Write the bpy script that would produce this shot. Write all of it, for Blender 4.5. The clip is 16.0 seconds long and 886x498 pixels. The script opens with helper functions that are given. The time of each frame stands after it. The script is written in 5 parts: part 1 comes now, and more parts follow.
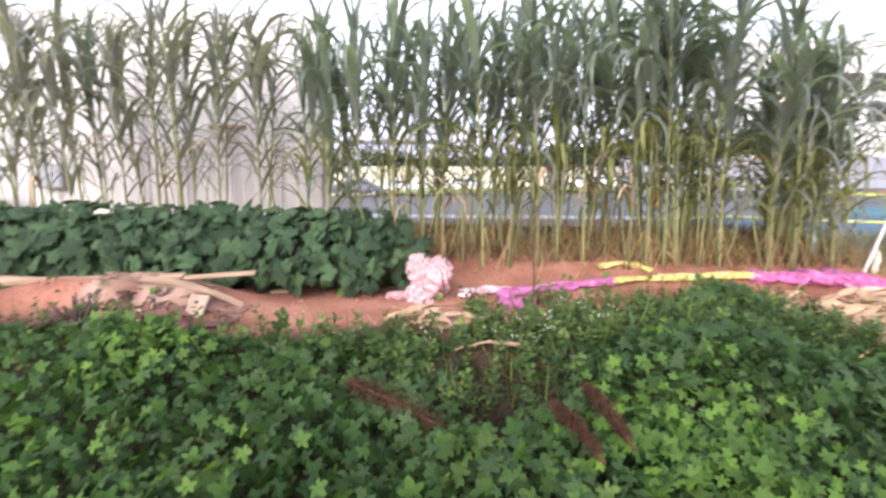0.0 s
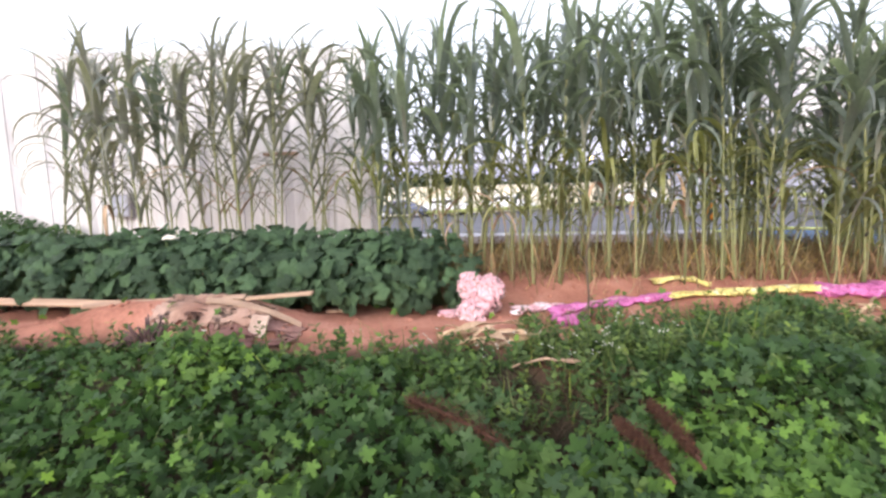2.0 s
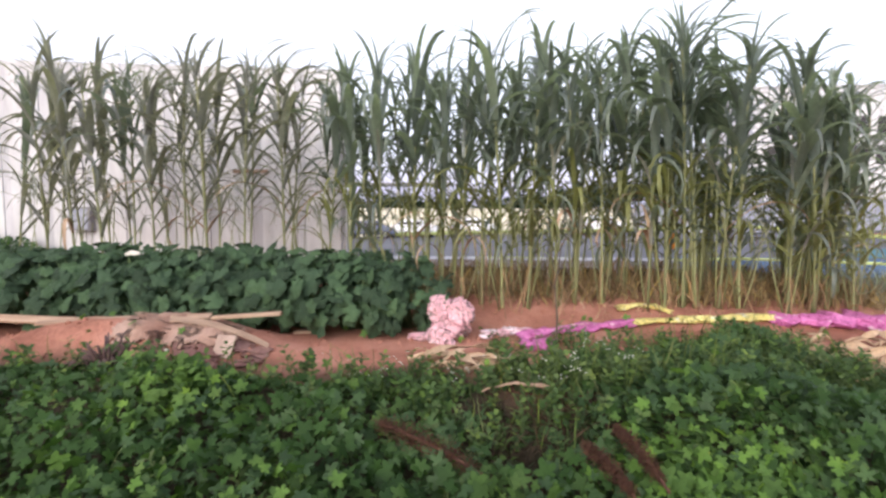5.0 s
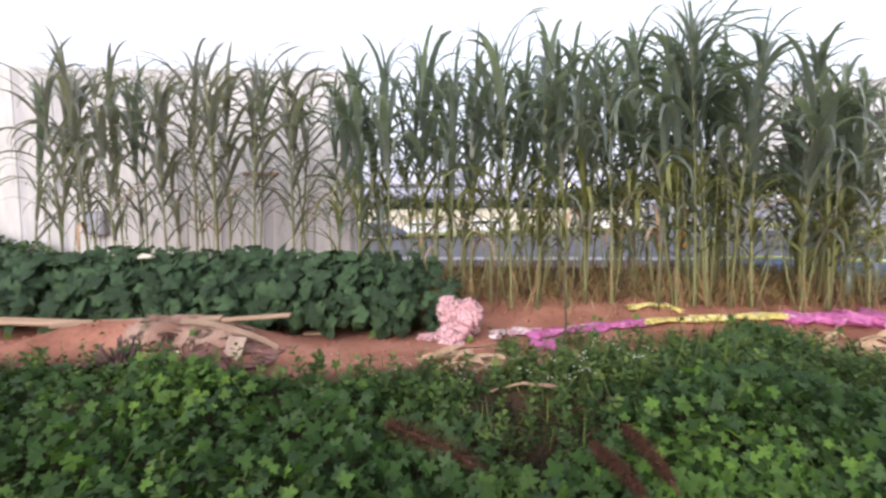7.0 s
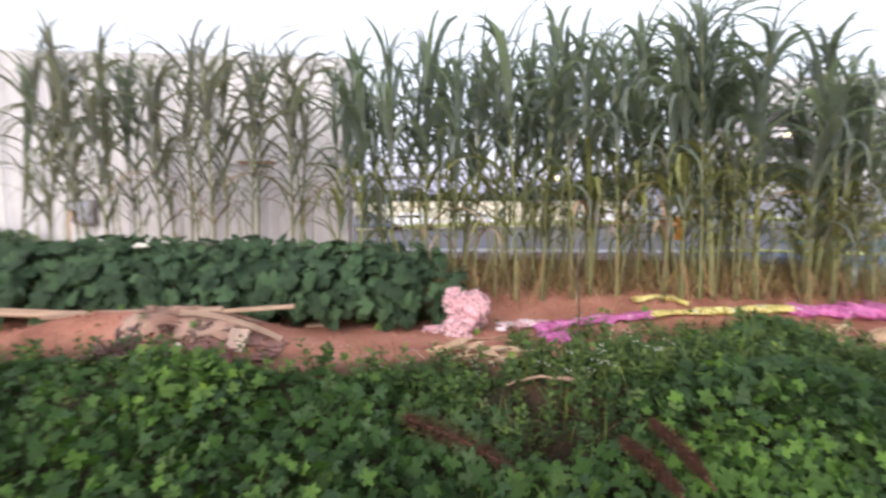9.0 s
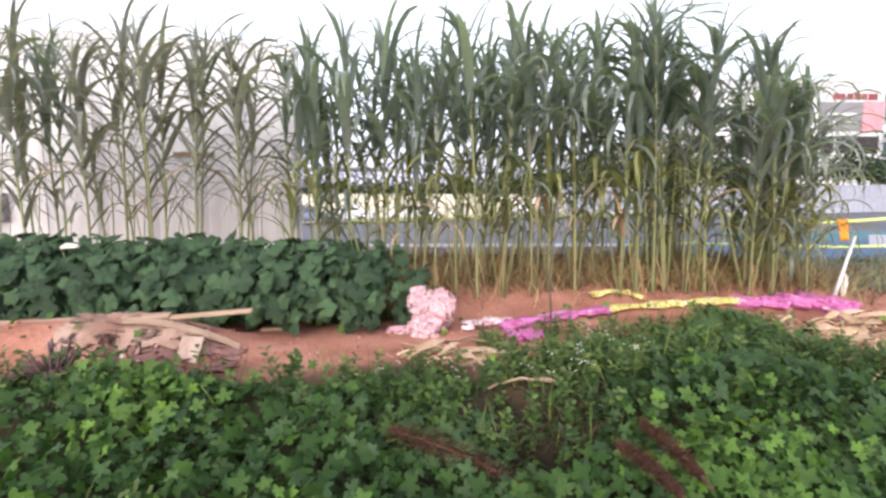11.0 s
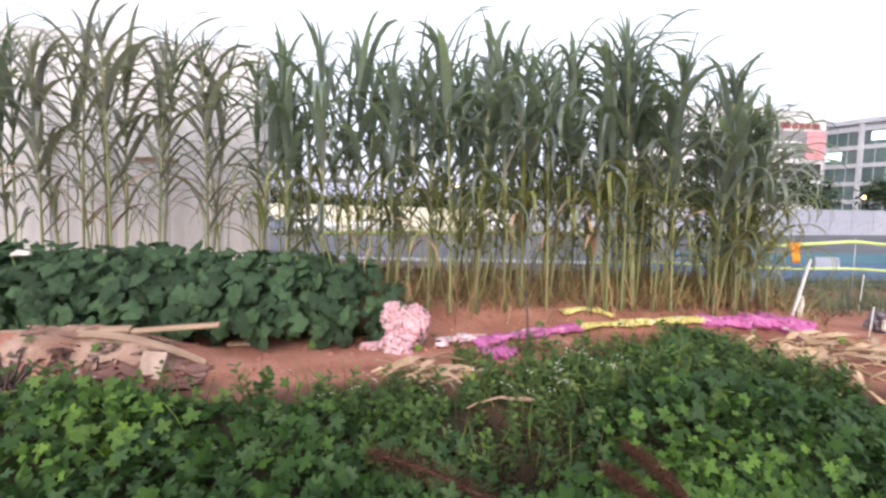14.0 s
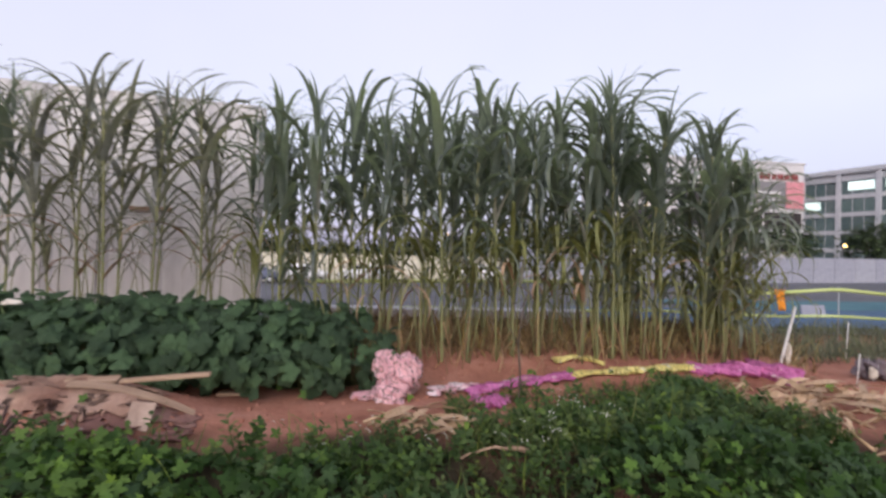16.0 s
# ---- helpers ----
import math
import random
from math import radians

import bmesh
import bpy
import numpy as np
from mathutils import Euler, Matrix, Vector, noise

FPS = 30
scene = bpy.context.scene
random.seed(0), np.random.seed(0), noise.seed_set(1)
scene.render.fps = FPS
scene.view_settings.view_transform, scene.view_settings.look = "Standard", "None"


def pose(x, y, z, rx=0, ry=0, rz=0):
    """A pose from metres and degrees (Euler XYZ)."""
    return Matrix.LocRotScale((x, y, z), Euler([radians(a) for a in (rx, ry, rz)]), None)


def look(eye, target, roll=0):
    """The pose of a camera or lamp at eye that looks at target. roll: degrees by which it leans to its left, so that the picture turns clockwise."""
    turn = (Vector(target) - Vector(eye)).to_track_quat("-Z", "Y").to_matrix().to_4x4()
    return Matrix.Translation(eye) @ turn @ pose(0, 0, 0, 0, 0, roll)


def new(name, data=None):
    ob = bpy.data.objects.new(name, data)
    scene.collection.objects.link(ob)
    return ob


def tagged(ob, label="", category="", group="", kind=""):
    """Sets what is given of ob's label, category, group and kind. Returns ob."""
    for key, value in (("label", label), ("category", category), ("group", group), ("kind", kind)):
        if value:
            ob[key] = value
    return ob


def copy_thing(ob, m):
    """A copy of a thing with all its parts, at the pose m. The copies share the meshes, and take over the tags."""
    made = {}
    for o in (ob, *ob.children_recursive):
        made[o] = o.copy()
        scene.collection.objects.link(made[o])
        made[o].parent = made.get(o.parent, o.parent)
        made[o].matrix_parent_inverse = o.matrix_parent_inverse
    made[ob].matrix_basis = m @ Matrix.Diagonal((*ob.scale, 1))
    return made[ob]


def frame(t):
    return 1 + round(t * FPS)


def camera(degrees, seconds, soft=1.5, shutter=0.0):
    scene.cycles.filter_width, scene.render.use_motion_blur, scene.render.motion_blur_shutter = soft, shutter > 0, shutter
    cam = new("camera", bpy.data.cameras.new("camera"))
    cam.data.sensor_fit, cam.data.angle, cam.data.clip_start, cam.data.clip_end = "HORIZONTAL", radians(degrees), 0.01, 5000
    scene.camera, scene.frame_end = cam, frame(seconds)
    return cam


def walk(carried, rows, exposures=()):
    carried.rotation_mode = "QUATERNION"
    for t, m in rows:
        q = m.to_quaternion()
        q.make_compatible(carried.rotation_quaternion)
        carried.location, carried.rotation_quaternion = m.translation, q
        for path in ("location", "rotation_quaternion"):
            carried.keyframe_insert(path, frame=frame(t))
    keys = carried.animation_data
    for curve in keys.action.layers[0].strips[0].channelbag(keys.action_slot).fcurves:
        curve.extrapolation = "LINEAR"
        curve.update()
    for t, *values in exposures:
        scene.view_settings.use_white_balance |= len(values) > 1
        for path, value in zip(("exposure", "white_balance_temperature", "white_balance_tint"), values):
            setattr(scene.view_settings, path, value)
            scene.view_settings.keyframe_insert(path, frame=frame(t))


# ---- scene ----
cam = camera(80.0, 16.0, soft=2.75, shutter=1.0)
PATH = [
    (0, (0.384, 0.944, 0.759), (0.24, 2.914, 0.447), 0.1),
    (0.5, (0.316, 0.927, 0.775), (0.254, 2.906, 0.492), 0.1),
    (1, (0.304, 0.901, 0.779), (0.203, 2.882, 0.521), -0.2),
    (1.5, (0.339, 0.905, 0.765), (0.088, 2.873, 0.512), -1.3),
    (2, (0.334, 0.907, 0.758), (0.029, 2.869, 0.52), -1.7),
    (2.5, (0.31, 0.904, 0.759), (0.051, 2.874, 0.531), -1.1),
    (3, (0.307, 0.91, 0.76), (0.094, 2.885, 0.534), -0.4),
    (3.5, (0.307, 0.891, 0.769), (0.124, 2.873, 0.569), 0.2),
    (4, (0.307, 0.873, 0.771), (0.131, 2.859, 0.606), 0.3),
    (6.5, (0.31, 0.879, 0.768), (0.11, 2.863, 0.614), -0.5),
    (7, (0.323, 0.877, 0.768), (0.102, 2.859, 0.614), -0.5),
    (7.5, (0.314, 0.896, 0.761), (0.028, 2.869, 0.6), -0.4),
    (8, (0.338, 0.905, 0.759), (-0.024, 2.864, 0.591), 0.4),
    (8.5, (0.307, 0.889, 0.757), (-0.039, 2.852, 0.592), -0.3),
    (9, (0.185, 0.939, 0.748), (0.012, 2.923, 0.566), -0.1),
    (9.5, (0.165, 0.996, 0.778), (0.105, 2.983, 0.559), 0.1),
    (12, (-0.102, 1.066, 0.776), (0.009, 3.052, 0.569), 0.5),
    (12.5, (-0.089, 1.119, 0.768), (0.051, 3.099, 0.529), 0.8),
    (13, (-0.102, 1.105, 0.774), (0.09, 3.083, 0.549), 1.0),
    (13.5, (-0.07, 1.071, 0.788), (0.135, 3.052, 0.606), 1.4),
    (14, (-0.094, 1.071, 0.786), (0.118, 3.053, 0.627), 1.7),
    (14.5, (-0.107, 1.085, 0.775), (0.12, 3.067, 0.629), 1.4),
    (15, (-0.076, 1.082, 0.786), (0.188, 3.061, 0.669), 1.4),
    (15.5, (-0.102, 1.095, 0.789), (0.175, 3.075, 0.739), 1.2),
    (16, (-0.117, 1.022, 0.79), (0.13, 3.007, 0.814), 1.7),
]
EXPOSURES = [(0.0, 1.03, 6420, 10), (1.0, 1.00, 6420, 10), (2.0, 0.88, 6420, 10), (3.5, 0.82, 6420, 10), (4.2, 0.66, 6420, 10), (7.0, 0.41, 6420, 10), (8.5, 0.41, 6420, 10), (9.5, 0.60, 6420, 10), (12.0, 0.84, 6420, 10), (13.5, 0.74, 6420, 10), (14.5, 0.50, 6420, 10), (15.0, 0.42, 6420, 10), (15.4, 0.14, 6420, 10), (16.0, -0.22, 6420, 13)]
walk(cam, [(t, look(eye, target, roll)) for t, eye, target, roll in PATH], EXPOSURES)

# ---- world and light ----
SUN_EL, SUN_ROT = radians(26), radians(200)
world = bpy.data.worlds.new("dusk_sky")
scene.world = world
world.use_nodes = True
wn, wl = world.node_tree.nodes, world.node_tree.links
wn.clear()
sky = wn.new("ShaderNodeTexSky")
sky.sky_type, sky.sun_disc = "NISHITA", False
sky.sun_elevation, sky.sun_rotation, sky.air_density, sky.dust_density = SUN_EL, SUN_ROT, 1.2, 4.0
sky_bg, cloud_bg = wn.new("ShaderNodeBackground"), wn.new("ShaderNodeBackground")
sky_bg.inputs["Strength"].default_value = 0.07
cloud_bg.inputs["Strength"].default_value = 0.9
# a thin, even cloud sheet with faint streaks over the sky
tc, cn = wn.new("ShaderNodeTexCoord"), wn.new("ShaderNodeTexNoise")
cn.inputs["Scale"].default_value, cn.inputs["Detail"].default_value = 1.6, 5
cr = wn.new("ShaderNodeValToRGB")
cr.color_ramp.elements[0].position, cr.color_ramp.elements[0].color = 0.3, (0.85, 0.84, 1.0, 1)
cr.color_ramp.elements[1].position, cr.color_ramp.elements[1].color = 0.7, (0.94, 0.91, 1.0, 1)
wl.new(tc.outputs["Generated"], cn.inputs["Vector"])
wl.new(cn.outputs["Fac"], cr.inputs["Fac"])
# the cloud is thinner and bluer towards the horizon
sxyz, hz, hr = wn.new("ShaderNodeSeparateXYZ"), wn.new("ShaderNodeMath"), wn.new("ShaderNodeValToRGB")
hz.operation = "ABSOLUTE"
hr.color_ramp.elements[0].position, hr.color_ramp.elements[0].color = 0.03, (0.70, 0.685, 0.86, 1)
hr.color_ramp.elements[1].position, hr.color_ramp.elements[1].color = 0.26, (1.0, 1.0, 1.0, 1)
cm = wn.new("ShaderNodeMix")
cm.data_type, cm.blend_type = "RGBA", "MULTIPLY"
cm.inputs[0].default_value = 1.0
wl.new(tc.outputs["Generated"], sxyz.inputs[0])
wl.new(sxyz.outputs["Z"], hz.inputs[0])
wl.new(hz.outputs[0], hr.inputs["Fac"])
wl.new(cr.outputs["Color"], cm.inputs[6])
wl.new(hr.outputs["Color"], cm.inputs[7])
wl.new(cm.outputs[2], cloud_bg.inputs["Color"])
wl.new(sky.outputs["Color"], sky_bg.inputs["Color"])
addn, wout = wn.new("ShaderNodeAddShader"), wn.new("ShaderNodeOutputWorld")
wl.new(sky_bg.outputs[0], addn.inputs[0])
wl.new(cloud_bg.outputs[0], addn.inputs[1])
wl.new(addn.outputs[0], wout.inputs["Surface"])
sun = new("sun", bpy.data.lights.new("sun", "SUN"))
sun.data.energy, sun.data.angle, sun.data.color = 1.35, radians(40), (1.0, 0.98, 1.04)
sun.matrix_world = look((0, 0, 0), (0.25 * math.cos(SUN_EL), math.cos(SUN_EL), -math.sin(SUN_EL)))

# ---- materials ----
def ramp(nt, fac, stops):
    r = nt.nodes.new("ShaderNodeValToRGB")
    while len(r.color_ramp.elements) < len(stops):
        r.color_ramp.elements.new(0.5)
    for e, (p, c) in zip(r.color_ramp.elements, stops):
        e.position, e.color = p, (*c, 1)
    nt.links.new(fac, r.inputs["Fac"])
    return r.outputs["Color"]


def noise_fac(nt, scale, detail=4, stretch=(1, 1, 1), rough=0.6):
    c, m, n = (nt.nodes.new("ShaderNode" + k) for k in ("TexCoord", "Mapping", "TexNoise"))
    m.inputs["Scale"].default_value = stretch
    nt.links.new(c.outputs["Object"], m.inputs["Vector"])
    nt.links.new(m.outputs["Vector"], n.inputs["Vector"])
    n.inputs["Scale"].default_value, n.inputs["Detail"].default_value, n.inputs["Roughness"].default_value = scale, detail, rough
    return n.outputs["Fac"]


def mixed(nt, fac, a, b, mode="MIX"):
    m = nt.nodes.new("ShaderNodeMix")
    m.data_type, m.blend_type = "RGBA", mode
    for v, k in ((fac, 0), (a, 6), (b, 7)):
        if isinstance(v, (int, float)):
            m.inputs[k].default_value = v
        elif isinstance(v, tuple):
            m.inputs[k].default_value = (*v, 1)
        else:
            nt.links.new(v, m.inputs[k])
    return m.outputs[2]


def material(name, stops, scale=6, rough=0.75, bump=0.3, fine=60, stretch=(1, 1, 1), vary=0.0, island=0.0, leaf=0.0, metal=0.0, distance=0.01, spec=0.4):
    """Noise-coloured surface with a finer second scale, fine relief, and value varied by object or by loose piece."""
    m = bpy.data.materials.new(name)
    m.use_nodes = True
    nt = m.node_tree
    bsdf, out = nt.nodes["Principled BSDF"], nt.nodes["Material Output"]
    col = ramp(nt, noise_fac(nt, scale, 5, stretch), stops)
    col = mixed(nt, 0.35, col, ramp(nt, noise_fac(nt, fine, 3, stretch), [(0.3, (0.55, 0.55, 0.55)), (0.7, (1.3, 1.3, 1.3))]), "MULTIPLY")
    if vary:
        oi = nt.nodes.new("ShaderNodeObjectInfo")
        col = mixed(nt, 1.0, col, ramp(nt, oi.outputs["Random"], [(0, (1 - vary,) * 3), (0.6, (1, 1, 1)), (1, (1 + vary, 1 + vary, 1 + vary * 0.6))]), "MULTIPLY")
    if island:
        ge = nt.nodes.new("ShaderNodeNewGeometry")
        col = mixed(nt, 1.0, col, ramp(nt, ge.outputs["Random Per Island"], [(0, (1 - island,) * 3), (0.6, (1, 1, 1)), (0.93, (1 + island, 1 + island, 1)), (1, (1.5 + island, 1.35 + island, 0.9))]), "MULTIPLY")
    nt.links.new(col, bsdf.inputs["Base Color"])
    bsdf.inputs["Roughness"].default_value, bsdf.inputs["Metallic"].default_value = rough, metal
    bsdf.inputs["Specular IOR Level"].default_value = spec
    if bump:
        b = nt.nodes.new("ShaderNodeBump")
        b.inputs["Strength"].default_value, b.inputs["Distance"].default_value = bump, distance
        nt.links.new(noise_fac(nt, fine, 4, stretch), b.inputs["Height"])
        nt.links.new(b.outputs["Normal"], bsdf.inputs["Normal"])
    if leaf:
        tr, mx = nt.nodes.new("ShaderNodeBsdfTranslucent"), nt.nodes.new("ShaderNodeMixShader")
        nt.links.new(mixed(nt, 1.0, col, (1.25, 1.3, 0.72), "MULTIPLY"), tr.inputs["Color"])
        mx.inputs["Fac"].default_value = leaf
        nt.links.new(bsdf.outputs[0], mx.inputs[1])
        nt.links.new(tr.outputs[0], mx.inputs[2])
        nt.links.new(mx.outputs[0], out.inputs["Surface"])
    return m


def glow(name, color, strength):
    m = bpy.data.materials.new(name)
    m.use_nodes = True
    b = m.node_tree.nodes["Principled BSDF"]
    b.inputs["Base Color"].default_value = (*color, 1)
    b.inputs["Emission Color"].default_value = (*color, 1)
    b.inputs["Emission Strength"].default_value = strength
    return m


SOIL = material("red_clay_soil", [(0.3, (0.20, 0.085, 0.058)), (0.5, (0.35, 0.158, 0.110)), (0.72, (0.45, 0.228, 0.168))], 2.2, 0.95, 0.8, 38, distance=0.02, spec=0.1)
def dark_verge(m):
    """Near-black ground south of an uneven line, red clay north of it."""
    nt = m.node_tree
    b = nt.nodes["Principled BSDF"]
    base = b.inputs["Base Color"].links[0].from_socket
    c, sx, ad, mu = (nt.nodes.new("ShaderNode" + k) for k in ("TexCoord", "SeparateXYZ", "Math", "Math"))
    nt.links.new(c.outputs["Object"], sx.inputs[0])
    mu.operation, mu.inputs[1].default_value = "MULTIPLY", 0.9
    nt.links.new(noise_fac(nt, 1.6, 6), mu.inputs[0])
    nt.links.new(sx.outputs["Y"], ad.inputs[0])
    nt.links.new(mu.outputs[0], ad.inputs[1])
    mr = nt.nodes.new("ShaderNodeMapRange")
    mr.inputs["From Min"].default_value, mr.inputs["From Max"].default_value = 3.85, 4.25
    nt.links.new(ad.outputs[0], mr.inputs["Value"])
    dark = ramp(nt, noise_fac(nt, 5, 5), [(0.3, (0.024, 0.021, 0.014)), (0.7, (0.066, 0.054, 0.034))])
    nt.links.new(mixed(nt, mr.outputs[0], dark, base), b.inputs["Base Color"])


dark_verge(SOIL)
HOLLOW_GRASS = material("dark_brown_grass", [(0.3, (0.03, 0.022, 0.015)), (0.7, (0.09, 0.06, 0.035))], 5, 0.95, 0.8, 40, distance=0.02, spec=0.1)
ASPHALT = material("worn_asphalt", [(0.3, (0.06, 0.06, 0.068)), (0.7, (0.12, 0.12, 0.13))], 0.8, 0.85, 0.4, 30)
CONCRETE = material("grey_concrete", [(0.3, (0.30, 0.30, 0.31)), (0.7, (0.45, 0.45, 0.46))], 3, 0.85, 0.4, 40)
BLUE_TARP = material("blue_woven_tarpaulin", [(0.3, (0.030, 0.072, 0.135)), (0.7, (0.050, 0.112, 0.195))], 1.2, 0.8, 0.4, 6, distance=0.05)
TEAL_TARP = material("teal_green_tarpaulin", [(0.3, (0.025, 0.10, 0.13)), (0.7, (0.055, 0.16, 0.175))], 0.9, 0.8, 0.4, 6, distance=0.05)
PANEL = material("off_white_coated_steel", [(0.3, (0.54, 0.525, 0.525)), (0.7, (0.65, 0.635, 0.635))], 0.9, 0.6, 0.12, 8, (1, 1, 0.25), vary=0.05)
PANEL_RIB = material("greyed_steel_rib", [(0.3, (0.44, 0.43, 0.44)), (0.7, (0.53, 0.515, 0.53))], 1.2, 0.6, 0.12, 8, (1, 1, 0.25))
DARK = material("black_rubber_and_gap_shade", [(0.3, (0.015, 0.015, 0.017)), (0.7, (0.035, 0.035, 0.04))], 6, 0.8)
STALK = material("corn_stalk_green_straw", [(0.25, (0.17, 0.19, 0.085)), (0.55, (0.25, 0.255, 0.115)), (0.8, (0.33, 0.28, 0.15))], 3.5, 0.6, 0.3, 50, (3, 3, 0.6), vary=0.2)
ROOT = material("tan_prop_root", [(0.3, (0.22, 0.13, 0.07)), (0.7, (0.40, 0.27, 0.15))], 9, 0.8, 0.4, 60, vary=0.25)
CORN_LEAF = material("corn_leaf_green", [(0.3, (0.155, 0.195, 0.175)), (0.6, (0.215, 0.255, 0.225)), (0.85, (0.29, 0.325, 0.27))], 3, 0.32, 0.25, 45, (1, 1, 1), vary=0.3, leaf=0.48, spec=0.8)
CORN_LOW = material("corn_leaf_yellowing", [(0.3, (0.15, 0.17, 0.07)), (0.6, (0.23, 0.24, 0.10)), (0.85, (0.34, 0.31, 0.15))], 3, 0.5, 0.25, 45, vary=0.3, leaf=0.4)
# Glare and haze over the left-hand corn are put into this greyed, lightened colour.
CORN_PALE = material("corn_leaf_haze_pale", [(0.3, (0.21, 0.215, 0.19)), (0.6, (0.29, 0.295, 0.26)), (0.85, (0.39, 0.38, 0.325))], 3, 0.45, 0.25, 45, vary=0.25, leaf=0.3)
STRAW = material("dried_straw", [(0.3, (0.30, 0.20, 0.11)), (0.55, (0.48, 0.335, 0.22)), (0.8, (0.60, 0.45, 0.325))], 7, 0.85, 0.4, 60, vary=0.2, island=0.25, spec=0.15)
SQUASH = material("squash_leaf_dark_green", [(0.3, (0.035, 0.067, 0.036)), (0.6, (0.062, 0.107, 0.054)), (0.85, (0.108, 0.163, 0.083))], 7, 0.55, 0.5, 45, vary=0.45, leaf=0.18, spec=0.2)
SQUASH_STEM = material("squash_stem_green", [(0.3, (0.06, 0.12, 0.04)), (0.7, (0.14, 0.2, 0.08))], 9, 0.6)
HOP = material("bright_green_vine_leaf", [(0.28, (0.020, 0.047, 0.0135)), (0.5, (0.042, 0.088, 0.0238)), (0.75, (0.083, 0.139, 0.039))], 2.2, 0.5, 0.3, 70, island=0.24, leaf=0.34, spec=0.12)
HOP_YELLOW = material("yellow_green_vine_leaf", [(0.28, (0.052, 0.104, 0.026)), (0.5, (0.088, 0.165, 0.038)), (0.75, (0.148, 0.235, 0.055))], 2.2, 0.5, 0.3, 70, island=0.3, leaf=0.3, spec=0.12)
HOP_DARK = material("deep_green_vine_leaf", [(0.28, (0.0266, 0.0551, 0.0228)), (0.5, (0.0495, 0.0936, 0.0363)), (0.75, (0.0878, 0.1431, 0.0518))], 2.6, 0.5, 0.3, 70, island=0.24, leaf=0.3, spec=0.16)
WEED = material("dull_weed_leaf", [(0.28, (0.036, 0.070, 0.023)), (0.5, (0.072, 0.118, 0.040)), (0.75, (0.14, 0.165, 0.072))], 2.6, 0.65, 0.3, 70, island=0.4, leaf=0.2, spec=0.12)
GRASS = material("grass_blade", [(0.28, (0.05, 0.085, 0.025)), (0.5, (0.095, 0.132, 0.045)), (0.75, (0.19, 0.18, 0.09))], 3, 0.65, 0.2, 70, island=0.4, leaf=0.2, spec=0.12)
VERGE = material("grey_green_verge_grass", [(0.28, (0.07, 0.085, 0.05)), (0.5, (0.12, 0.135, 0.085)), (0.75, (0.20, 0.19, 0.13))], 3, 0.8, 0.2, 70, island=0.35)
DRYGRASS = material("dry_undergrowth", [(0.28, (0.12, 0.08, 0.035)), (0.5, (0.22, 0.155, 0.075)), (0.75, (0.32, 0.25, 0.13))], 3, 0.85, 0.2, 70, island=0.4)
DOCK = material("rusty_seed_spike", [(0.3, (0.075, 0.038, 0.027)), (0.7, (0.135, 0.068, 0.048))], 12, 0.9, 0.5, 80, island=0.2, spec=0.1)
WHITE_PETAL = material("white_petal", [(0.3, (0.52, 0.52, 0.44)), (0.7, (0.68, 0.67, 0.58))], 20, 0.7, 0.1, spec=0.1)
WOOD = material("weathered_pale_wood", [(0.3, (0.25, 0.16, 0.11)), (0.6, (0.40, 0.28, 0.20)), (0.85, (0.52, 0.40, 0.31))], 2.5, 0.8, 0.5, 30, (0.5, 8, 8), vary=0.15, spec=0.2)
SHEET = material("soiled_beige_sheet", [(0.32, (0.202, 0.108, 0.078)), (0.5, (0.302, 0.188, 0.14)), (0.75, (0.386, 0.264, 0.207))], 4.5, 0.6, 0.6, 26, distance=0.02, spec=0.15)
FILM = material("brown_soiled_film", [(0.32, (0.11, 0.055, 0.045)), (0.5, (0.19, 0.10, 0.085)), (0.75, (0.28, 0.17, 0.14))], 4.5, 0.7, 0.6, 26, distance=0.02, spec=0.12)
CARD = material("pale_cardboard", [(0.3, (0.30, 0.21, 0.165)), (0.7, (0.44, 0.33, 0.27))], 6, 0.8, 0.4, 30, spec=0.15)
SCRAP = material("dirty_white_plastic", [(0.3, (0.50, 0.45, 0.38)), (0.7, (0.74, 0.69, 0.6))], 12, 0.6, 0.4, 40)
MAGENTA = material("magenta_fabric", [(0.3, (0.42, 0.11, 0.26)), (0.6, (0.60, 0.19, 0.41)), (0.85, (0.68, 0.34, 0.52))], 8, 0.75, 0.6, 30, distance=0.02, spec=0.15)
YELLOW = material("yellow_fabric", [(0.3, (0.62, 0.50, 0.14)), (0.6, (0.78, 0.69, 0.27)), (0.85, (0.80, 0.75, 0.42))], 8, 0.75, 0.6, 30, distance=0.02, spec=0.15)
PLASTIC_WHITE = material("aged_white_plastic", [(0.3, (0.55, 0.54, 0.52)), (0.7, (0.74, 0.73, 0.71))], 6, 0.5, 0.1)
TAPE = material("lime_barrier_tape", [(0.3, (0.46, 0.56, 0.16)), (0.7, (0.60, 0.70, 0.28))], 3, 0.4, 0.2)
ORANGE = material("orange_warning_flag", [(0.3, (0.66, 0.20, 0.01)), (0.7, (0.85, 0.36, 0.03))], 9, 0.6, 0.3)
DEADWOOD = material("purplish_dead_wood", [(0.3, (0.06, 0.035, 0.034)), (0.7, (0.15, 0.09, 0.08))], 8, 0.9, 0.5, 50, vary=0.2)
BARK = material("grey_brown_bark", [(0.3, (0.06, 0.045, 0.03)), (0.7, (0.14, 0.11, 0.08))], 6, 0.9, 0.6)
TREE_LEAF = material("far_tree_leaf", [(0.3, (0.02, 0.038, 0.018)), (0.7, (0.055, 0.085, 0.035))], 0.5, 0.7, 0.0, 4, island=0.4)
CREAM = material("cream_painted_wall", [(0.3, (0.60, 0.55, 0.42)), (0.7, (0.72, 0.68, 0.55))], 0.3, 0.8, 0.1, 4)
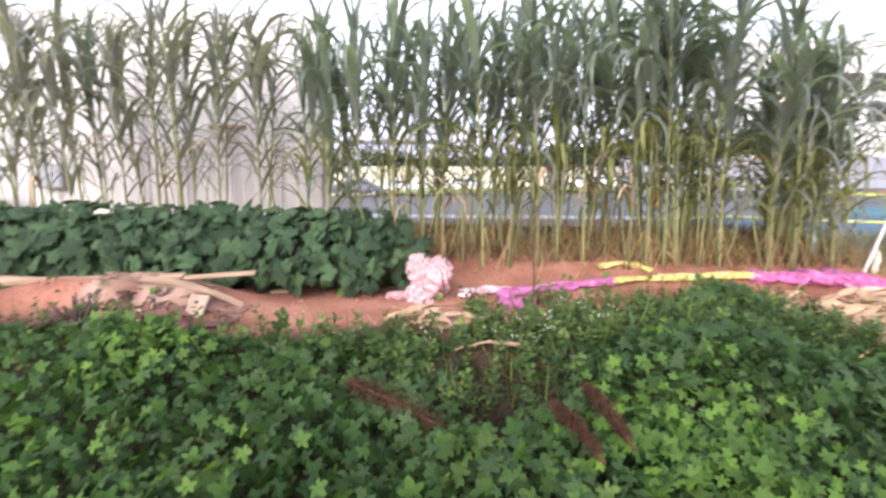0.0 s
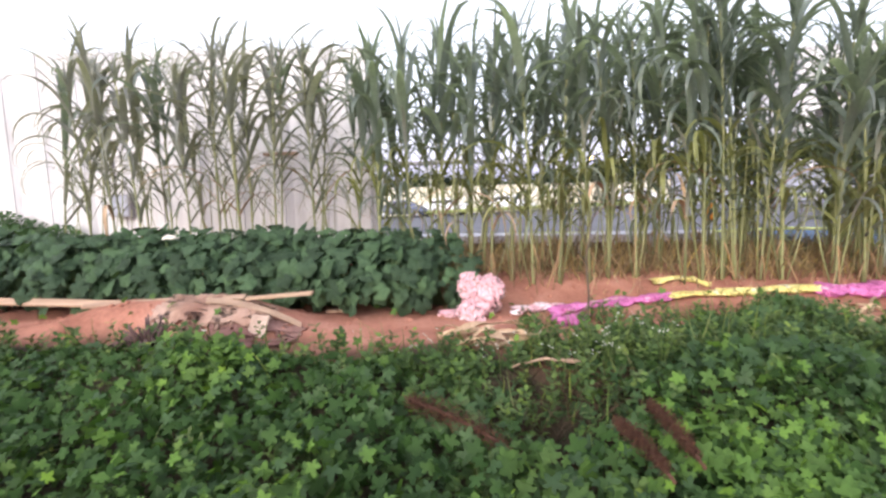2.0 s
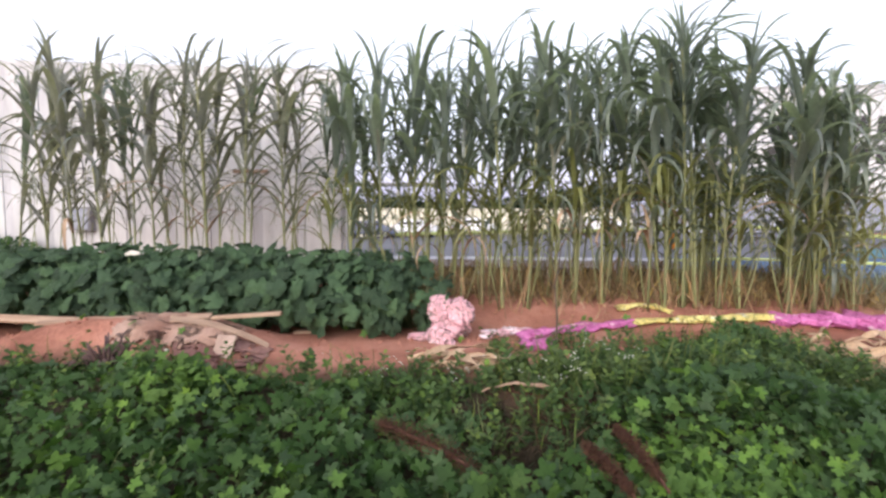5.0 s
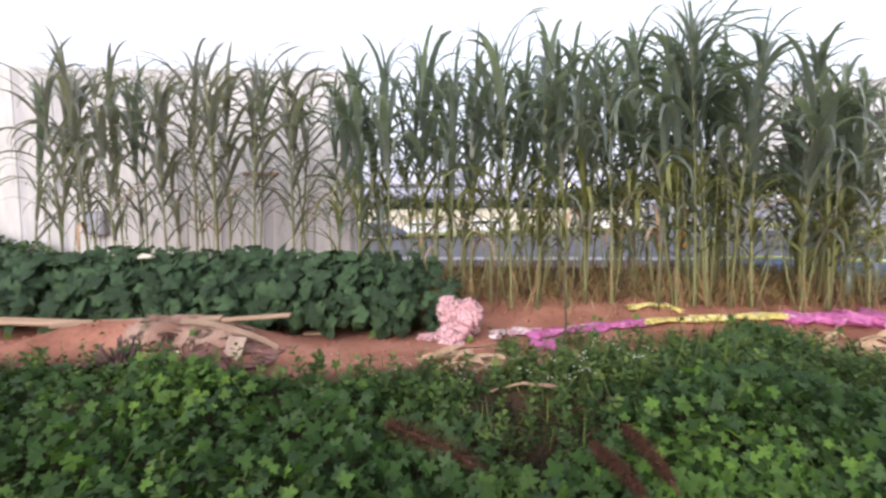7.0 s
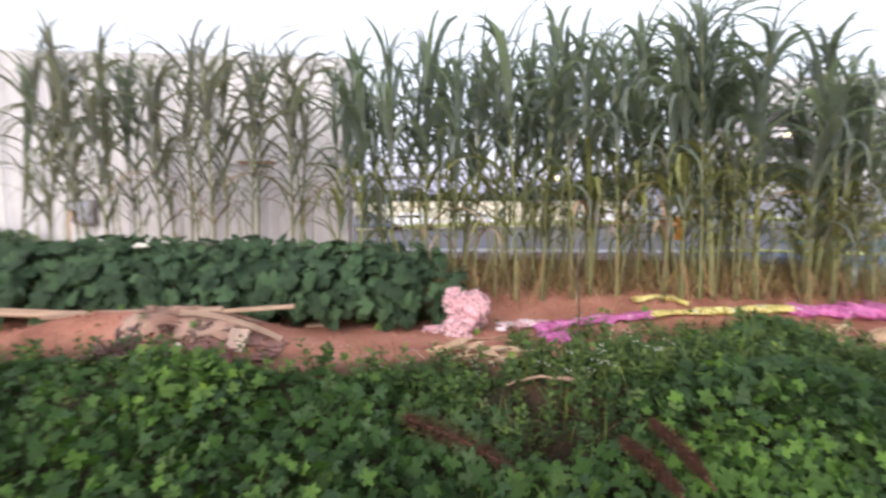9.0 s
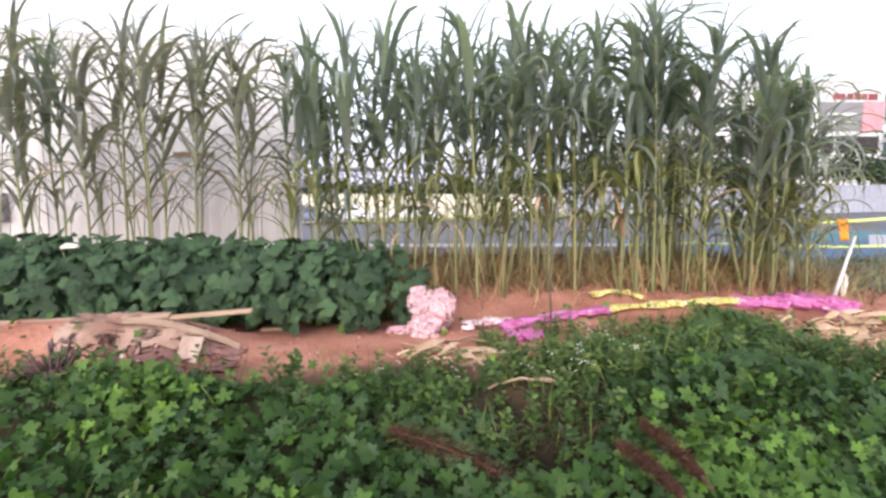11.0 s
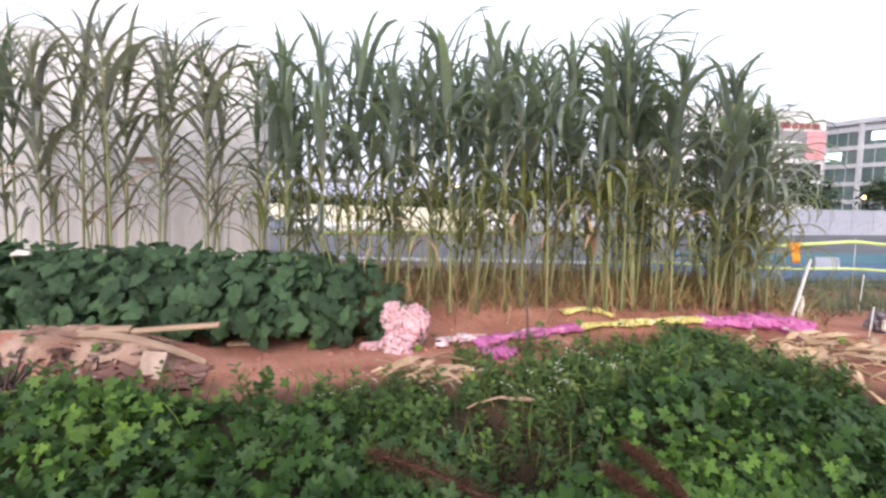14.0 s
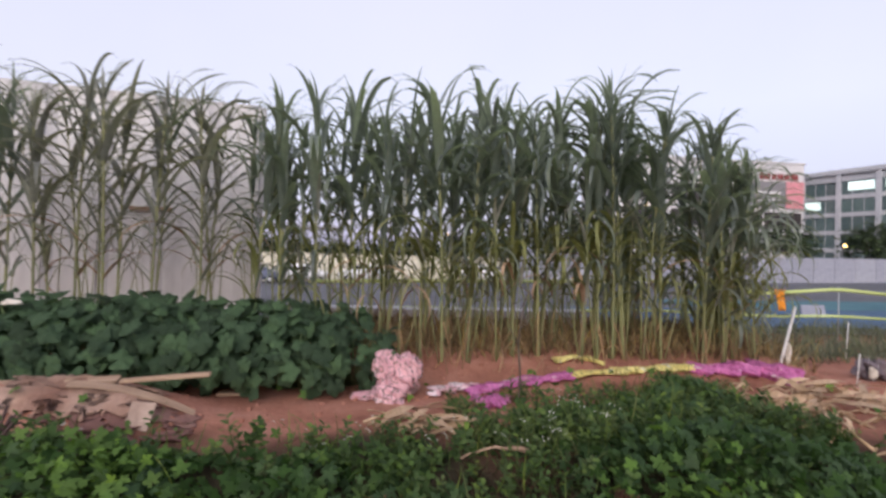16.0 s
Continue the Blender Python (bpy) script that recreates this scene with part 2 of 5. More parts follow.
GREY_PANEL = material("grey_site_fence", [(0.3, (0.30, 0.31, 0.37)), (0.7, (0.37, 0.38, 0.44))], 0.3, 0.7, 0.1, 4, vary=0.08)
RENDER_WHITE = material("white_render", [(0.3, (0.60, 0.59, 0.60)), (0.7, (0.72, 0.70, 0.70))], 0.2, 0.85, 0.1, 3)
OFFICE = material("grey_office_cladding", [(0.3, (0.42, 0.43, 0.46)), (0.7, (0.52, 0.53, 0.56))], 0.2, 0.7, 0.1, 3)
GLASS = material("dim_window_glass", [(0.3, (0.08, 0.125, 0.13)), (0.7, (0.13, 0.18, 0.18))], 0.3, 0.12, 0.0, 3, vary=0.3)
DARK_GLASS = material("dark_window_band", [(0.3, (0.035, 0.03, 0.03)), (0.7, (0.07, 0.06, 0.06))], 0.3, 0.25, 0.0, 3)
LIT = glow("lit_window", (0.82, 1.0, 0.95), 0.8)
WARM = glow("sodium_lamp", (1.0, 0.62, 0.22), 6.0)
COOL = glow("white_lamp", (1.0, 0.93, 0.8), 5.0)
SIGN_GREY = material("grey_sign_face", [(0.3, (0.20, 0.19, 0.20)), (0.7, (0.27, 0.26, 0.27))], 0.4, 0.6, 0.0, 4)
SIGN_RED = material("rose_red_sign_face", [(0.3, (0.66, 0.25, 0.29)), (0.7, (0.74, 0.34, 0.37))], 0.4, 0.6, 0.0, 4)
SIGN_BAR = material("maroon_lettering", [(0.3, (0.22, 0.05, 0.05)), (0.7, (0.3, 0.08, 0.08))], 0.4, 0.6, 0.0, 4)
CAR_WHITE = material("white_car_paint", [(0.3, (0.70, 0.70, 0.70)), (0.7, (0.8, 0.8, 0.8))], 1, 0.25, 0.0, 5)
CAR_BLUE = material("grey_blue_car_paint", [(0.3, (0.13, 0.14, 0.20)), (0.7, (0.17, 0.19, 0.26))], 1, 0.25, 0.0, 5)
SACK = material("purplish_woven_sack", [(0.3, (0.10, 0.08, 0.095)), (0.7, (0.19, 0.155, 0.175))], 7, 0.8, 0.5, 40)
WIRE = material("galvanised_wire", [(0.3, (0.32, 0.33, 0.34)), (0.7, (0.45, 0.46, 0.47))], 20, 0.5, 0.0, 40, metal=0.6)


def floral():
    """Pink cloth printed with white blooms, rose hearts and thin dark green strokes."""
    m = material("pink_floral_print", [(0.3, (0.60, 0.31, 0.34)), (0.7, (0.72, 0.45, 0.48))], 8, 0.75, 0.6, 30, distance=0.02)
    nt = m.node_tree
    b = nt.nodes["Principled BSDF"]
    base = b.inputs["Base Color"].links[0].from_socket
    c = nt.nodes.new("ShaderNodeTexCoord")
    v = nt.nodes.new("ShaderNodeTexVoronoi")
    v.inputs["Scale"].default_value = 6
    nt.links.new(c.outputs["Object"], v.inputs["Vector"])
    bloom = ramp(nt, v.outputs["Distance"], [(0.36, (1, 1, 1)), (0.46, (0, 0, 0))])
    heart = ramp(nt, v.outputs["Distance"], [(0.08, (1, 1, 1)), (0.14, (0, 0, 0))])
    line = ramp(nt, noise_fac(nt, 16, 1), [(0.462, (0, 0, 0)), (0.5, (1, 1, 1)), (0.538, (0, 0, 0))])
    col = mixed(nt, bloom, base, (0.74, 0.60, 0.62))
    col = mixed(nt, heart, col, (0.66, 0.32, 0.38))
    nt.links.new(mixed(nt, line, col, (0.06, 0.09, 0.07)), b.inputs["Base Color"])
    return m


FLORAL = floral()


def printed(m, blot, stroke, lo, hi):
    """Adds pale blotches and dark broken strokes to a cloth."""
    nt = m.node_tree
    b = nt.nodes["Principled BSDF"]
    col = b.inputs["Base Color"].links[0].from_socket
    col = mixed(nt, ramp(nt, noise_fac(nt, 9, 2), [(lo, (0, 0, 0)), (lo + 0.05, (1, 1, 1))]), col, blot)
    line = ramp(nt, noise_fac(nt, 22, 1, (1, 1, 0.6)), [(hi - 0.05, (0, 0, 0)), (hi, (1, 1, 1)), (hi + 0.05, (0, 0, 0))])
    nt.links.new(mixed(nt, line, col, stroke), b.inputs["Base Color"])


printed(MAGENTA, (0.68, 0.48, 0.55), (0.26, 0.05, 0.15), 0.64, 0.58)
printed(YELLOW, (0.72, 0.70, 0.52), (0.10, 0.09, 0.03), 0.62, 0.60)


# ---- building blocks ----
def thing(name, label, category, group="", at=(0, 0, 0)):
    e = new(name)
    e.empty_display_size = 0.1
    e.matrix_world = Matrix.Translation(at)
    return tagged(e, label, category, group)


def mesh_of(name, verts, faces, mat, smooth=True):
    me = bpy.data.meshes.new(name)
    me.from_pydata([tuple(map(float, v)) for v in verts], [], [tuple(int(i) for i in f) for f in faces])
    me.materials.append(mat)
    if smooth:
        me.polygons.foreach_set("use_smooth", [True] * len(me.polygons))
    me.update()
    return me


def part_mesh(name, me, parent, label="", m=None):
    ob = new(name, me)
    ob.parent = parent
    if m is not None:
        ob.matrix_basis = m
    return tagged(ob, label)


def part(name, bm, mat, parent, label="", m=None, smooth=False):
    me = bpy.data.meshes.new(name)
    bm.to_mesh(me)
    bm.free()
    me.materials.append(mat)
    if smooth:
        me.polygons.foreach_set("use_smooth", [True] * len(me.polygons))
    return part_mesh(name, me, parent, label, m)


def box(lo, hi, bevel=0.0, bm=None):
    bm = bm or bmesh.new()
    lo, hi = Vector(lo), Vector(hi)
    v = bmesh.ops.create_cube(bm, size=1, matrix=Matrix.Translation((lo + hi) / 2) @ Matrix.Diagonal((*(hi - lo), 1)))["verts"]
    if bevel:
        bmesh.ops.bevel(bm, geom=list({e for q in v for e in q.link_edges}), offset=bevel, segments=2, affect="EDGES", profile=0.7)
    return bm


def tube(points, radii, sides=7):
    """Vertices and faces of a round bar along points."""
    pts = [Vector(p) for p in points]
    verts, faces = [], []
    for i, p in enumerate(pts):
        d = (pts[min(i + 1, len(pts) - 1)] - pts[max(i - 1, 0)]).normalized()
        a = d.cross(Vector((0.31, 0.87, 0.23))).normalized()
        b = d.cross(a)
        for k in range(sides):
            w = 2 * math.pi * k / sides
            verts.append(p + radii[i] * (a * math.cos(w) + b * math.sin(w)))
    for i in range(len(pts) - 1):
        for k in range(sides):
            faces.append((i * sides + k, i * sides + (k + 1) % sides, (i + 1) * sides + (k + 1) % sides, (i + 1) * sides + k))
    faces += [tuple(range(sides - 1, -1, -1)), tuple(range((len(pts) - 1) * sides, len(pts) * sides))]
    return verts, faces


def merge(pieces):
    verts, faces = [], []
    for v, f in pieces:
        n = len(verts)
        verts += list(v)
        faces += [tuple(i + n for i in q) for q in f]
    return verts, faces


def scatter(name, template, rows, mat, label, category):
    """One joined object of many small pieces: rows of (place, normal, spin, size)."""
    tv, tf = np.array(template[0], float), template[1]
    verts, faces = [], []
    for n, (p, nor, spin, size) in enumerate(rows):
        q = Vector(nor).to_track_quat("Z", "Y").to_matrix().to_4x4() @ Matrix.Rotation(spin, 4, "Z")
        r = np.array(q.to_3x3()) * size
        verts.append(tv @ r.T + np.array(p))
        k = n * len(tv)
        faces += [tuple(i + k for i in f) for f in tf]
    ob = new(name, mesh_of(name, np.concatenate(verts).tolist(), faces, mat))
    return tagged(ob, label, category, kind="stuff")


def smooth_step(a, b, v):
    t = min(1.0, max(0.0, (v - a) / (b - a)))
    return t * t * (3 - 2 * t)


rnd = random.Random(7)


# ---- ground ----
def gz(x, y):
    """Height of the ground: a low weedy verge, a bench of red soil, the corn bed, and a fall to the car park."""
    z = -0.55 + 0.43 * smooth_step(2.55, 3.5, y)
    z += 0.13 * smooth_step(4.7, 5.3, y)
    z += 0.16 * math.exp(-(((x + 1.95) / 0.8) ** 4) - ((y - 4.05) / 0.27) ** 4)
    z -= 0.26 * smooth_step(3.1, 4.2, x) * smooth_step(3.0, 4.0, y) * (1 - smooth_step(6.5, 9, y))
    if y > 6.4:
        z -= 0.27 * smooth_step(6.4, 7.6, y)
        z -= (1.3 - 0.024 * max(-30, min(60, x))) * max(0, min(y, 42) - 7.6) / 34.4
    if y < 8 and abs(x) < 12:
        z += 0.022 * noise.noise((x * 2.1, y * 2.1, 0.3)) + 0.012 * noise.noise((x * 7, y * 7, 1.7))
    return z


def axis_steps(lo, hi, step, far):
    inner = list(np.arange(lo, hi + step / 2, step))
    out = [lo - d for d in far][::-1] + inner + [hi + d for d in far]
    return out


def ground_sheet():
    xs = axis_steps(-6.0, 6.5, 0.075, [0.5, 1.5, 4, 10, 25, 60, 150, 500, 2000])
    ys = axis_steps(0.0, 8.0, 0.075, [0.5, 1.5, 3, 6, 12, 20, 34, 60, 120, 300, 800, 2500])
    verts = [(x, y, gz(x, y)) for y in ys for x in xs]
    w = len(xs)
    faces = [(j * w + i, j * w + i + 1, (j + 1) * w + i + 1, (j + 1) * w + i) for j in range(len(ys) - 1) for i in range(w - 1)]
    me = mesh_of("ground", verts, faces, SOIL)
    return tagged(new("ground", me), "bare red clay soil with a darker weedy verge", "ground", kind="structure")


def draped(name, x0, x1, y0, y1, lift, mat, step, label, category, kind, ripple=0.0):
    xs, ys = np.arange(x0, x1 + 1e-6, step), np.arange(y0, y1 + 1e-6, step)
    verts = [(x, y, gz(x, y) + lift + ripple * abs(noise.noise((x * 0.9, y * 0.9, 4)))) for y in ys for x in xs]
    w = len(xs)
    faces = [(j * w + i, j * w + i + 1, (j + 1) * w + i + 1, (j + 1) * w + i) for j in range(len(ys) - 1) for i in range(w - 1)]
    return tagged(new(name, mesh_of(name, verts, faces, mat)), label, category, kind=kind)


ground_sheet()
draped("road", -60, 100, 8.6, 120, 0.03, ASPHALT, 2.0, "worn grey asphalt of a car park behind the field", "road", "structure")
tarp = thing("ground_tarpaulin", "blue and teal tarpaulins spread over sloping ground", "tarpaulin")
for nm, a in (("blue_sheet", (4.6, 16.2, 9.2, 14.0, 0.045, BLUE_TARP, 0.4)), ("teal_sheet", (9.0, 24.0, 14.1, 19.0, 0.045, TEAL_TARP, 0.6))):
    o = draped(nm, *a, "", "", "", 0.05)
    o.parent = tarp

# ---- panel wall behind the corn ----
WALL_Y, WALL_R = 6.55, -1.27


def wall_top(x):
    return 2.24 + 0.05 * (WALL_R - x)


def sloped_box(x0, x1, y0, y1, z0, drop=0.0, bevel=0.0):
    """An upright slab whose top follows the wall's climbing edge."""
    bm = box((x0, y0, z0), (x1, y1, z0 + 1))
    for v in bm.verts:
        if v.co.z > z0 + 0.5:
            v.co.z = wall_top(v.co.x) - drop
    if bevel:
        bmesh.ops.bevel(bm, geom=list(bm.edges), offset=bevel, segments=1, affect="EDGES")
    return bm


wall = tagged(new("wall_west"), "off-white ribbed steel panel wall, closed and windowless", "wall", kind="structure")
part("core", sloped_box(-12.3, WALL_R - 0.02, WALL_Y + 0.034, WALL_Y + 0.10, -0.3, 0.004), PANEL, wall)
for i in range(22):
    x = WALL_R - 0.25 - 0.5 * i
    part("panel", sloped_box(x - 0.196, x + 0.196, WALL_Y - 0.022, WALL_Y + 0.03, -0.12, 0, 0.006), PANEL, wall)
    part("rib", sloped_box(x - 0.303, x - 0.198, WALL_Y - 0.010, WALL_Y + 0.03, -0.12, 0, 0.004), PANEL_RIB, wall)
meter = thing("meter_box", "small grey meter box with conduit on the wall", "meter box", at=(-4.32, WALL_Y - 0.024, 0.62))
part("case", box((-0.13, -0.09, -0.12), (0.13, -0.001, 0.15), 0.012), SIGN_GREY, meter)
part("lid", box((-0.11, -0.10, -0.10), (0.11, -0.092, 0.13), 0.004), GREY_PANEL, meter)
part_mesh("conduit", mesh_of("conduit", *tube([(-0.1, -0.02, 0.15), (-0.1, -0.02, 0.585), (0.04, -0.02, 0.585)], [0.012] * 3, 8), SIGN_GREY), meter)
part("base_strip", box((-12, WALL_Y - 0.04, -0.3), (WALL_R + 0.02, WALL_Y - 0.024, 0.14), 0.005), DARK, wall, "black base strip")
part("batten", box((-2.53, WALL_Y - 0.055, 1.145), (-2.13, WALL_Y - 0.024, 1.18), 0.004), WOOD, wall, "thin wooden batten")

# ---- concrete ledge ----
ledge = thing("concrete_ledge", "low grey concrete ledge on blocks with dark gaps", "ledge")
part("slab", box((-1.2, 7.85, -0.02), (2.7, 8.25, 0.085), 0.012), CONCRETE, ledge)
# near-black sheet behind the blocks, standing in for shade in the gaps
part("apron", box((-1.2, 8.1, -0.3), (2.7, 8.2, -0.024)), DARK, ledge)
for i, x in enumerate((-1.1, -0.45, 0.2, 0.68, 1.08, 1.42, 1.95, 2.5)):
    part("block", box((x - 0.09, 7.9, -0.32), (x + 0.09, 8.09, -0.024), 0.01), CONCRETE, ledge)


# ---- corn ----
def corn_leaf(rng, length, width, rise, bend, mat, late=1.9):
    """An arching strap leaf, folded along its midrib, growing from the origin along +x."""
    n, verts, faces = 11, [], []
    x = z = 0.0
    for i in range(n):
        s = i / (n - 1)
        e = rise - bend * s ** late
        w = width * min(1.0, 0.6 + 1.6 * s) * (1 - s ** 2.3) * 0.5 + 0.001
        ripple = 0.10 * width * math.sin(9 * s + rng.random() * 1.2)
        nx, nz = -math.sin(e), math.cos(e)
        f = 0.38 * w
        sway = 0.05 * length * s * s * math.sin(rise * 9)
        verts += [(x + nx * f, sway - w, z + nz * f + ripple), (x, sway, z), (x + nx * f, sway + w, z + nz * f - ripple)]
        x += math.cos(e) * length / (n - 1)
        z += math.sin(e) * length / (n - 1)
        if i:
            k = 3 * i
            faces += [(k - 3, k - 2, k + 1, k), (k - 2, k - 1, k + 2, k + 1)]
    return mesh_of("leaf", verts, faces, mat)


def corn_plant(seed, height, leaves, mat, droop, flare=0, reach=1.0, thin=0.75, low=0.10, shoots=2, clasp=0.3, low_mat=None):
    rng = random.Random(seed)
    plant = thing("corn_plant", "tall green corn plant with arching strap leaves", "corn plant", "corn rows")
    top = height * 0.80
    lean = (rng.uniform(-0.09, 0.09), rng.uniform(-0.12, 0.12))
    n = 15
    pts = [(lean[0] * (i / (n - 1)) ** 2, lean[1] * (i / (n - 1)) ** 2, -0.05 + (top + 0.05) * i / (n - 1)) for i in range(n)]
    rad = [(0.0105 - 0.0055 * i / (n - 1)) * (1.15 if i % 2 else 0.94) for i in range(n)]
    v, f = tube(pts, rad, 7)
    part_mesh("stalk", mesh_of("stalk", v, f, STALK), plant)
    turn = rng.uniform(-0.5, 0.5)
    for i in range(leaves):
        s = i / (leaves - 1)
        h = top * (low + (1 - low) * s ** 0.92)
        rise = radians(rng.uniform(46, 72) + 14 * s - flare)
        length = height * rng.uniform(0.27, 0.40) * (1.08 - 0.30 * s) * reach
        width = rng.uniform(0.042, 0.074) * (0.7 + 0.3 * min(1, 1.5 * s))
        bend = radians(rng.uniform(80, 165) * droop * (1.1 - 0.5 * s ** 3))
        if s > 0.75:
            width, length = width * 0.66, length * (1 - 1.3 * (s - 0.75))
        if rng.random() < 0.22:
            bend *= 1.35
        if s < 0.35:
            length, width, bend = length * rng.uniform(0.65, 0.95), width * thin, bend * 1.1
        leaf_mat = STRAW if s < 0.15 and rng.random() < 0.12 else (low_mat or CORN_LOW) if s < 0.36 and rng.random() < 0.75 else mat
        late = rng.uniform(1.3, 2.4)
        if 0.4 < s < 0.85 and rng.random() < clasp:
            rise, bend, late = radians(rng.uniform(74, 84)), radians(rng.uniform(95, 175)), rng.uniform(2.6, 4.2)
            length, width = length * rng.uniform(0.85, 1.1), width * (1.2 if s < 0.8 else 0.8)
        me = corn_leaf(rng, length, width, rise, bend, leaf_mat, late)
        az = turn + math.pi * (i % 2) + rng.gauss(0, 0.5)
        t = (h + 0.05) / (top + 0.05)
        part_mesh("leaf", me, plant, m=Matrix.Translation((lean[0] * t * t, lean[1] * t * t, h)) @ Matrix.Rotation(az, 4, "Z"))
    # upright spear of furled leaves at the crown
    for i in range(5):
        me = corn_leaf(rng, height * rng.uniform(0.08, 0.19), rng.uniform(0.014, 0.026), radians(rng.uniform(62, 88)), radians(rng.uniform(5, 90)), mat, 2.6)
        part_mesh("leaf", me, plant, m=Matrix.Translation((lean[0], lean[1], top - 0.06)) @ Matrix.Rotation(turn + 2.1 * i, 4, "Z"))
    # thin side shoots
    for i in range(shoots):
        w, ht, sp = turn + 2.6 * i + 0.7, rng.uniform(0.5, 1.15), rng.uniform(0.08, 0.2)
        c, d = math.cos(w), math.sin(w)
        v, f = tube([(0.02 * c, 0.02 * d, -0.03), (0.5 * sp * c, 0.5 * sp * d, ht * 0.35), (sp * c, sp * d, ht)], [0.006, 0.005, 0.003], 5)
        part_mesh("side_shoot", mesh_of("side_shoot", v, f, STALK), plant)
        me = corn_leaf(rng, rng.uniform(0.3, 0.5), 0.026, radians(68), radians(110), CORN_PALE)
        part_mesh("leaf", me, plant, m=Matrix.Translation((sp * c, sp * d, ht - 0.03)) @ Matrix.Rotation(w, 4, "Z"))
    # prop roots
    for i in range(rng.choice((3, 4, 5))):
        w, r, up = turn + 2.1 * i + rng.gauss(0, 0.5), rng.uniform(0.04, 0.16), rng.uniform(0.10, 0.34)
        c, d = math.cos(w), math.sin(w)
        v, f = tube([(0, 0, up), (0.45 * r * c, 0.45 * r * d, up * 0.62), (r * c, r * d, -0.04)], [0.0045, 0.004, 0.003], 5)
        part_mesh("prop_root", mesh_of("prop_root", v, f, ROOT), plant)
    return plant


def crown_height(x):
    return float(np.interp(x, [-3.6, -2.6, -1.6, -0.9, 0.0, 0.8, 1.5, 2.0, 2.6, 3.3], [2.24, 2.2, 2.22, 2.12, 2.22, 2.26, 2.32, 2.36, 2.08, 1.76]))


CORN = [(corn_plant(20 + i, 2.2, 23 + i % 3, CORN_LEAF, 1.1 + 0.08 * (i % 3), 6 + 4 * (i % 3), 1.05 + 0.08 * (i % 2), 0.7, 0.2, 2, 0.28), 2.2) for i in range(9)]
PALE = [(corn_plant(40 + i, 2.2, 16 + i % 3, CORN_LEAF if i % 4 == 0 else CORN_PALE, 1.1, 8, 1.2, 0.7, 0.30, 1, 0.2, CORN_PALE), 2.2) for i in range(8)]
SPARSE = [(corn_plant(90 + i, 2.2, 20 + i % 2, CORN_LEAF, 1.12, 8, 1.08, 0.6, 0.22, 1, 0.28), 2.2) for i in range(6)]
BUSHY = [(corn_plant(70 + i, 2.2, 26, CORN_LEAF, 1.4, 14, 1.18, 0.9, 0.16, 3, 0.15), 2.2) for i in range(6)]
used = set()


def grown(kind):
    """Each plant with the height of its highest leaf."""
    return [(ob, max((c.matrix_basis @ v.co).z for c in ob.children for v in c.data.vertices)) for ob, _ in kind]


CORN, PALE, SPARSE, BUSHY = grown(CORN), grown(PALE), grown(SPARSE), grown(BUSHY)


def set_corn(kind, x, y, top=None):
    fresh = [k for k in kind if id(k[0]) not in used]
    ob, h = fresh[0] if fresh else rnd.choice(kind)
    s = (top - gz(x, y)) / h if top else crown_height(x) / h * (rnd.uniform(0.9, 1.0) if x < -1 else rnd.uniform(0.92, 1.0) if x > 2.1 else rnd.uniform(0.88, 1.0))
    tilt = 2 if top else 6
    spin = rnd.choice((0, 180)) + rnd.uniform(-45, 45) if x < -1.2 else rnd.uniform(0, 360)
    m = pose(x, y, gz(x, y), rnd.uniform(-3, 3), rnd.uniform(-tilt, tilt), spin) @ Matrix.Diagonal((s, s, s, 1))
    if id(ob) not in used:
        used.add(id(ob))
        ob.matrix_basis = m
    else:
        copy_thing(ob, m @ Matrix.Diagonal((1 / ob.scale[0],) * 3 + (1,)))


# front row, plant by plant: place along the row and height of the tip
FRONT = ((-3.8, 2.05), (-3.45, 2.19), (-3.27, 2.2), (-2.95, 2.05), (-2.74, 2.09), (-2.52, 2.03), (-2.28, 2.14), (-2.08, 2.14),
         (-1.76, 2.17), (-1.43, 2.11), (-1.06, 2.04), (-0.85, 2.01), (-0.56, 2.12), (-0.33, 2.21), (-0.21, 2.03), (-0.09, 1.98),
         (0.07, 2.16), (0.24, 2.09), (0.4, 2.29), (0.6, 2.28), (0.84, 2.07), (0.99, 2.23), (1.2, 2.24), (1.53, 2.18), (1.66, 2.23),
         (1.81, 2.39), (1.91, 2.34), (2.09, 2.21), (2.24, 2.06), (2.56, 2.0), (2.75, 1.88), (2.91, 1.80), (3.05, 1.66))
for x, top in FRONT:
    kind = PALE if x < -1.2 else SPARSE if x < 0.2 else BUSHY if x > 2.15 else CORN
    set_corn(kind, x, 5.12 + rnd.uniform(-0.08, 0.08), top + (0.03 if x > 2.15 else 0))
for x, y, top in ((2.66, 5.3, 2.05), (2.84, 5.36, 1.95), (3.0, 5.28, 1.8), (3.12, 5.4, 1.7)):
    set_corn(BUSHY, x, y, top)
for row_y, start, end, step in ((5.45, -3.86, -1.2, 0.23), (5.5, -1.1, 3.3, 0.22), (5.85, -1.0, 3.4, 0.26), (6.2, -0.9, 3.4, 0.4)):
    x = start
    while x < end:
        bushy = x > 2.15 or (x > 0.4 and rnd.random() < 0.3)
        px, py = x + rnd.uniform(-0.09, 0.09), row_y + rnd.uniform(-0.13, 0.13)
        # a lane without plants runs slantwise through the rows
        if abs(px - 2.39 - 0.48 * (py - 5.1)) > 0.13:
            set_corn(BUSHY if bushy else PALE if x < -1.15 else SPARSE if x < 0.35 else CORN, px, py)
        x += step if x < 2.2 else 0.20


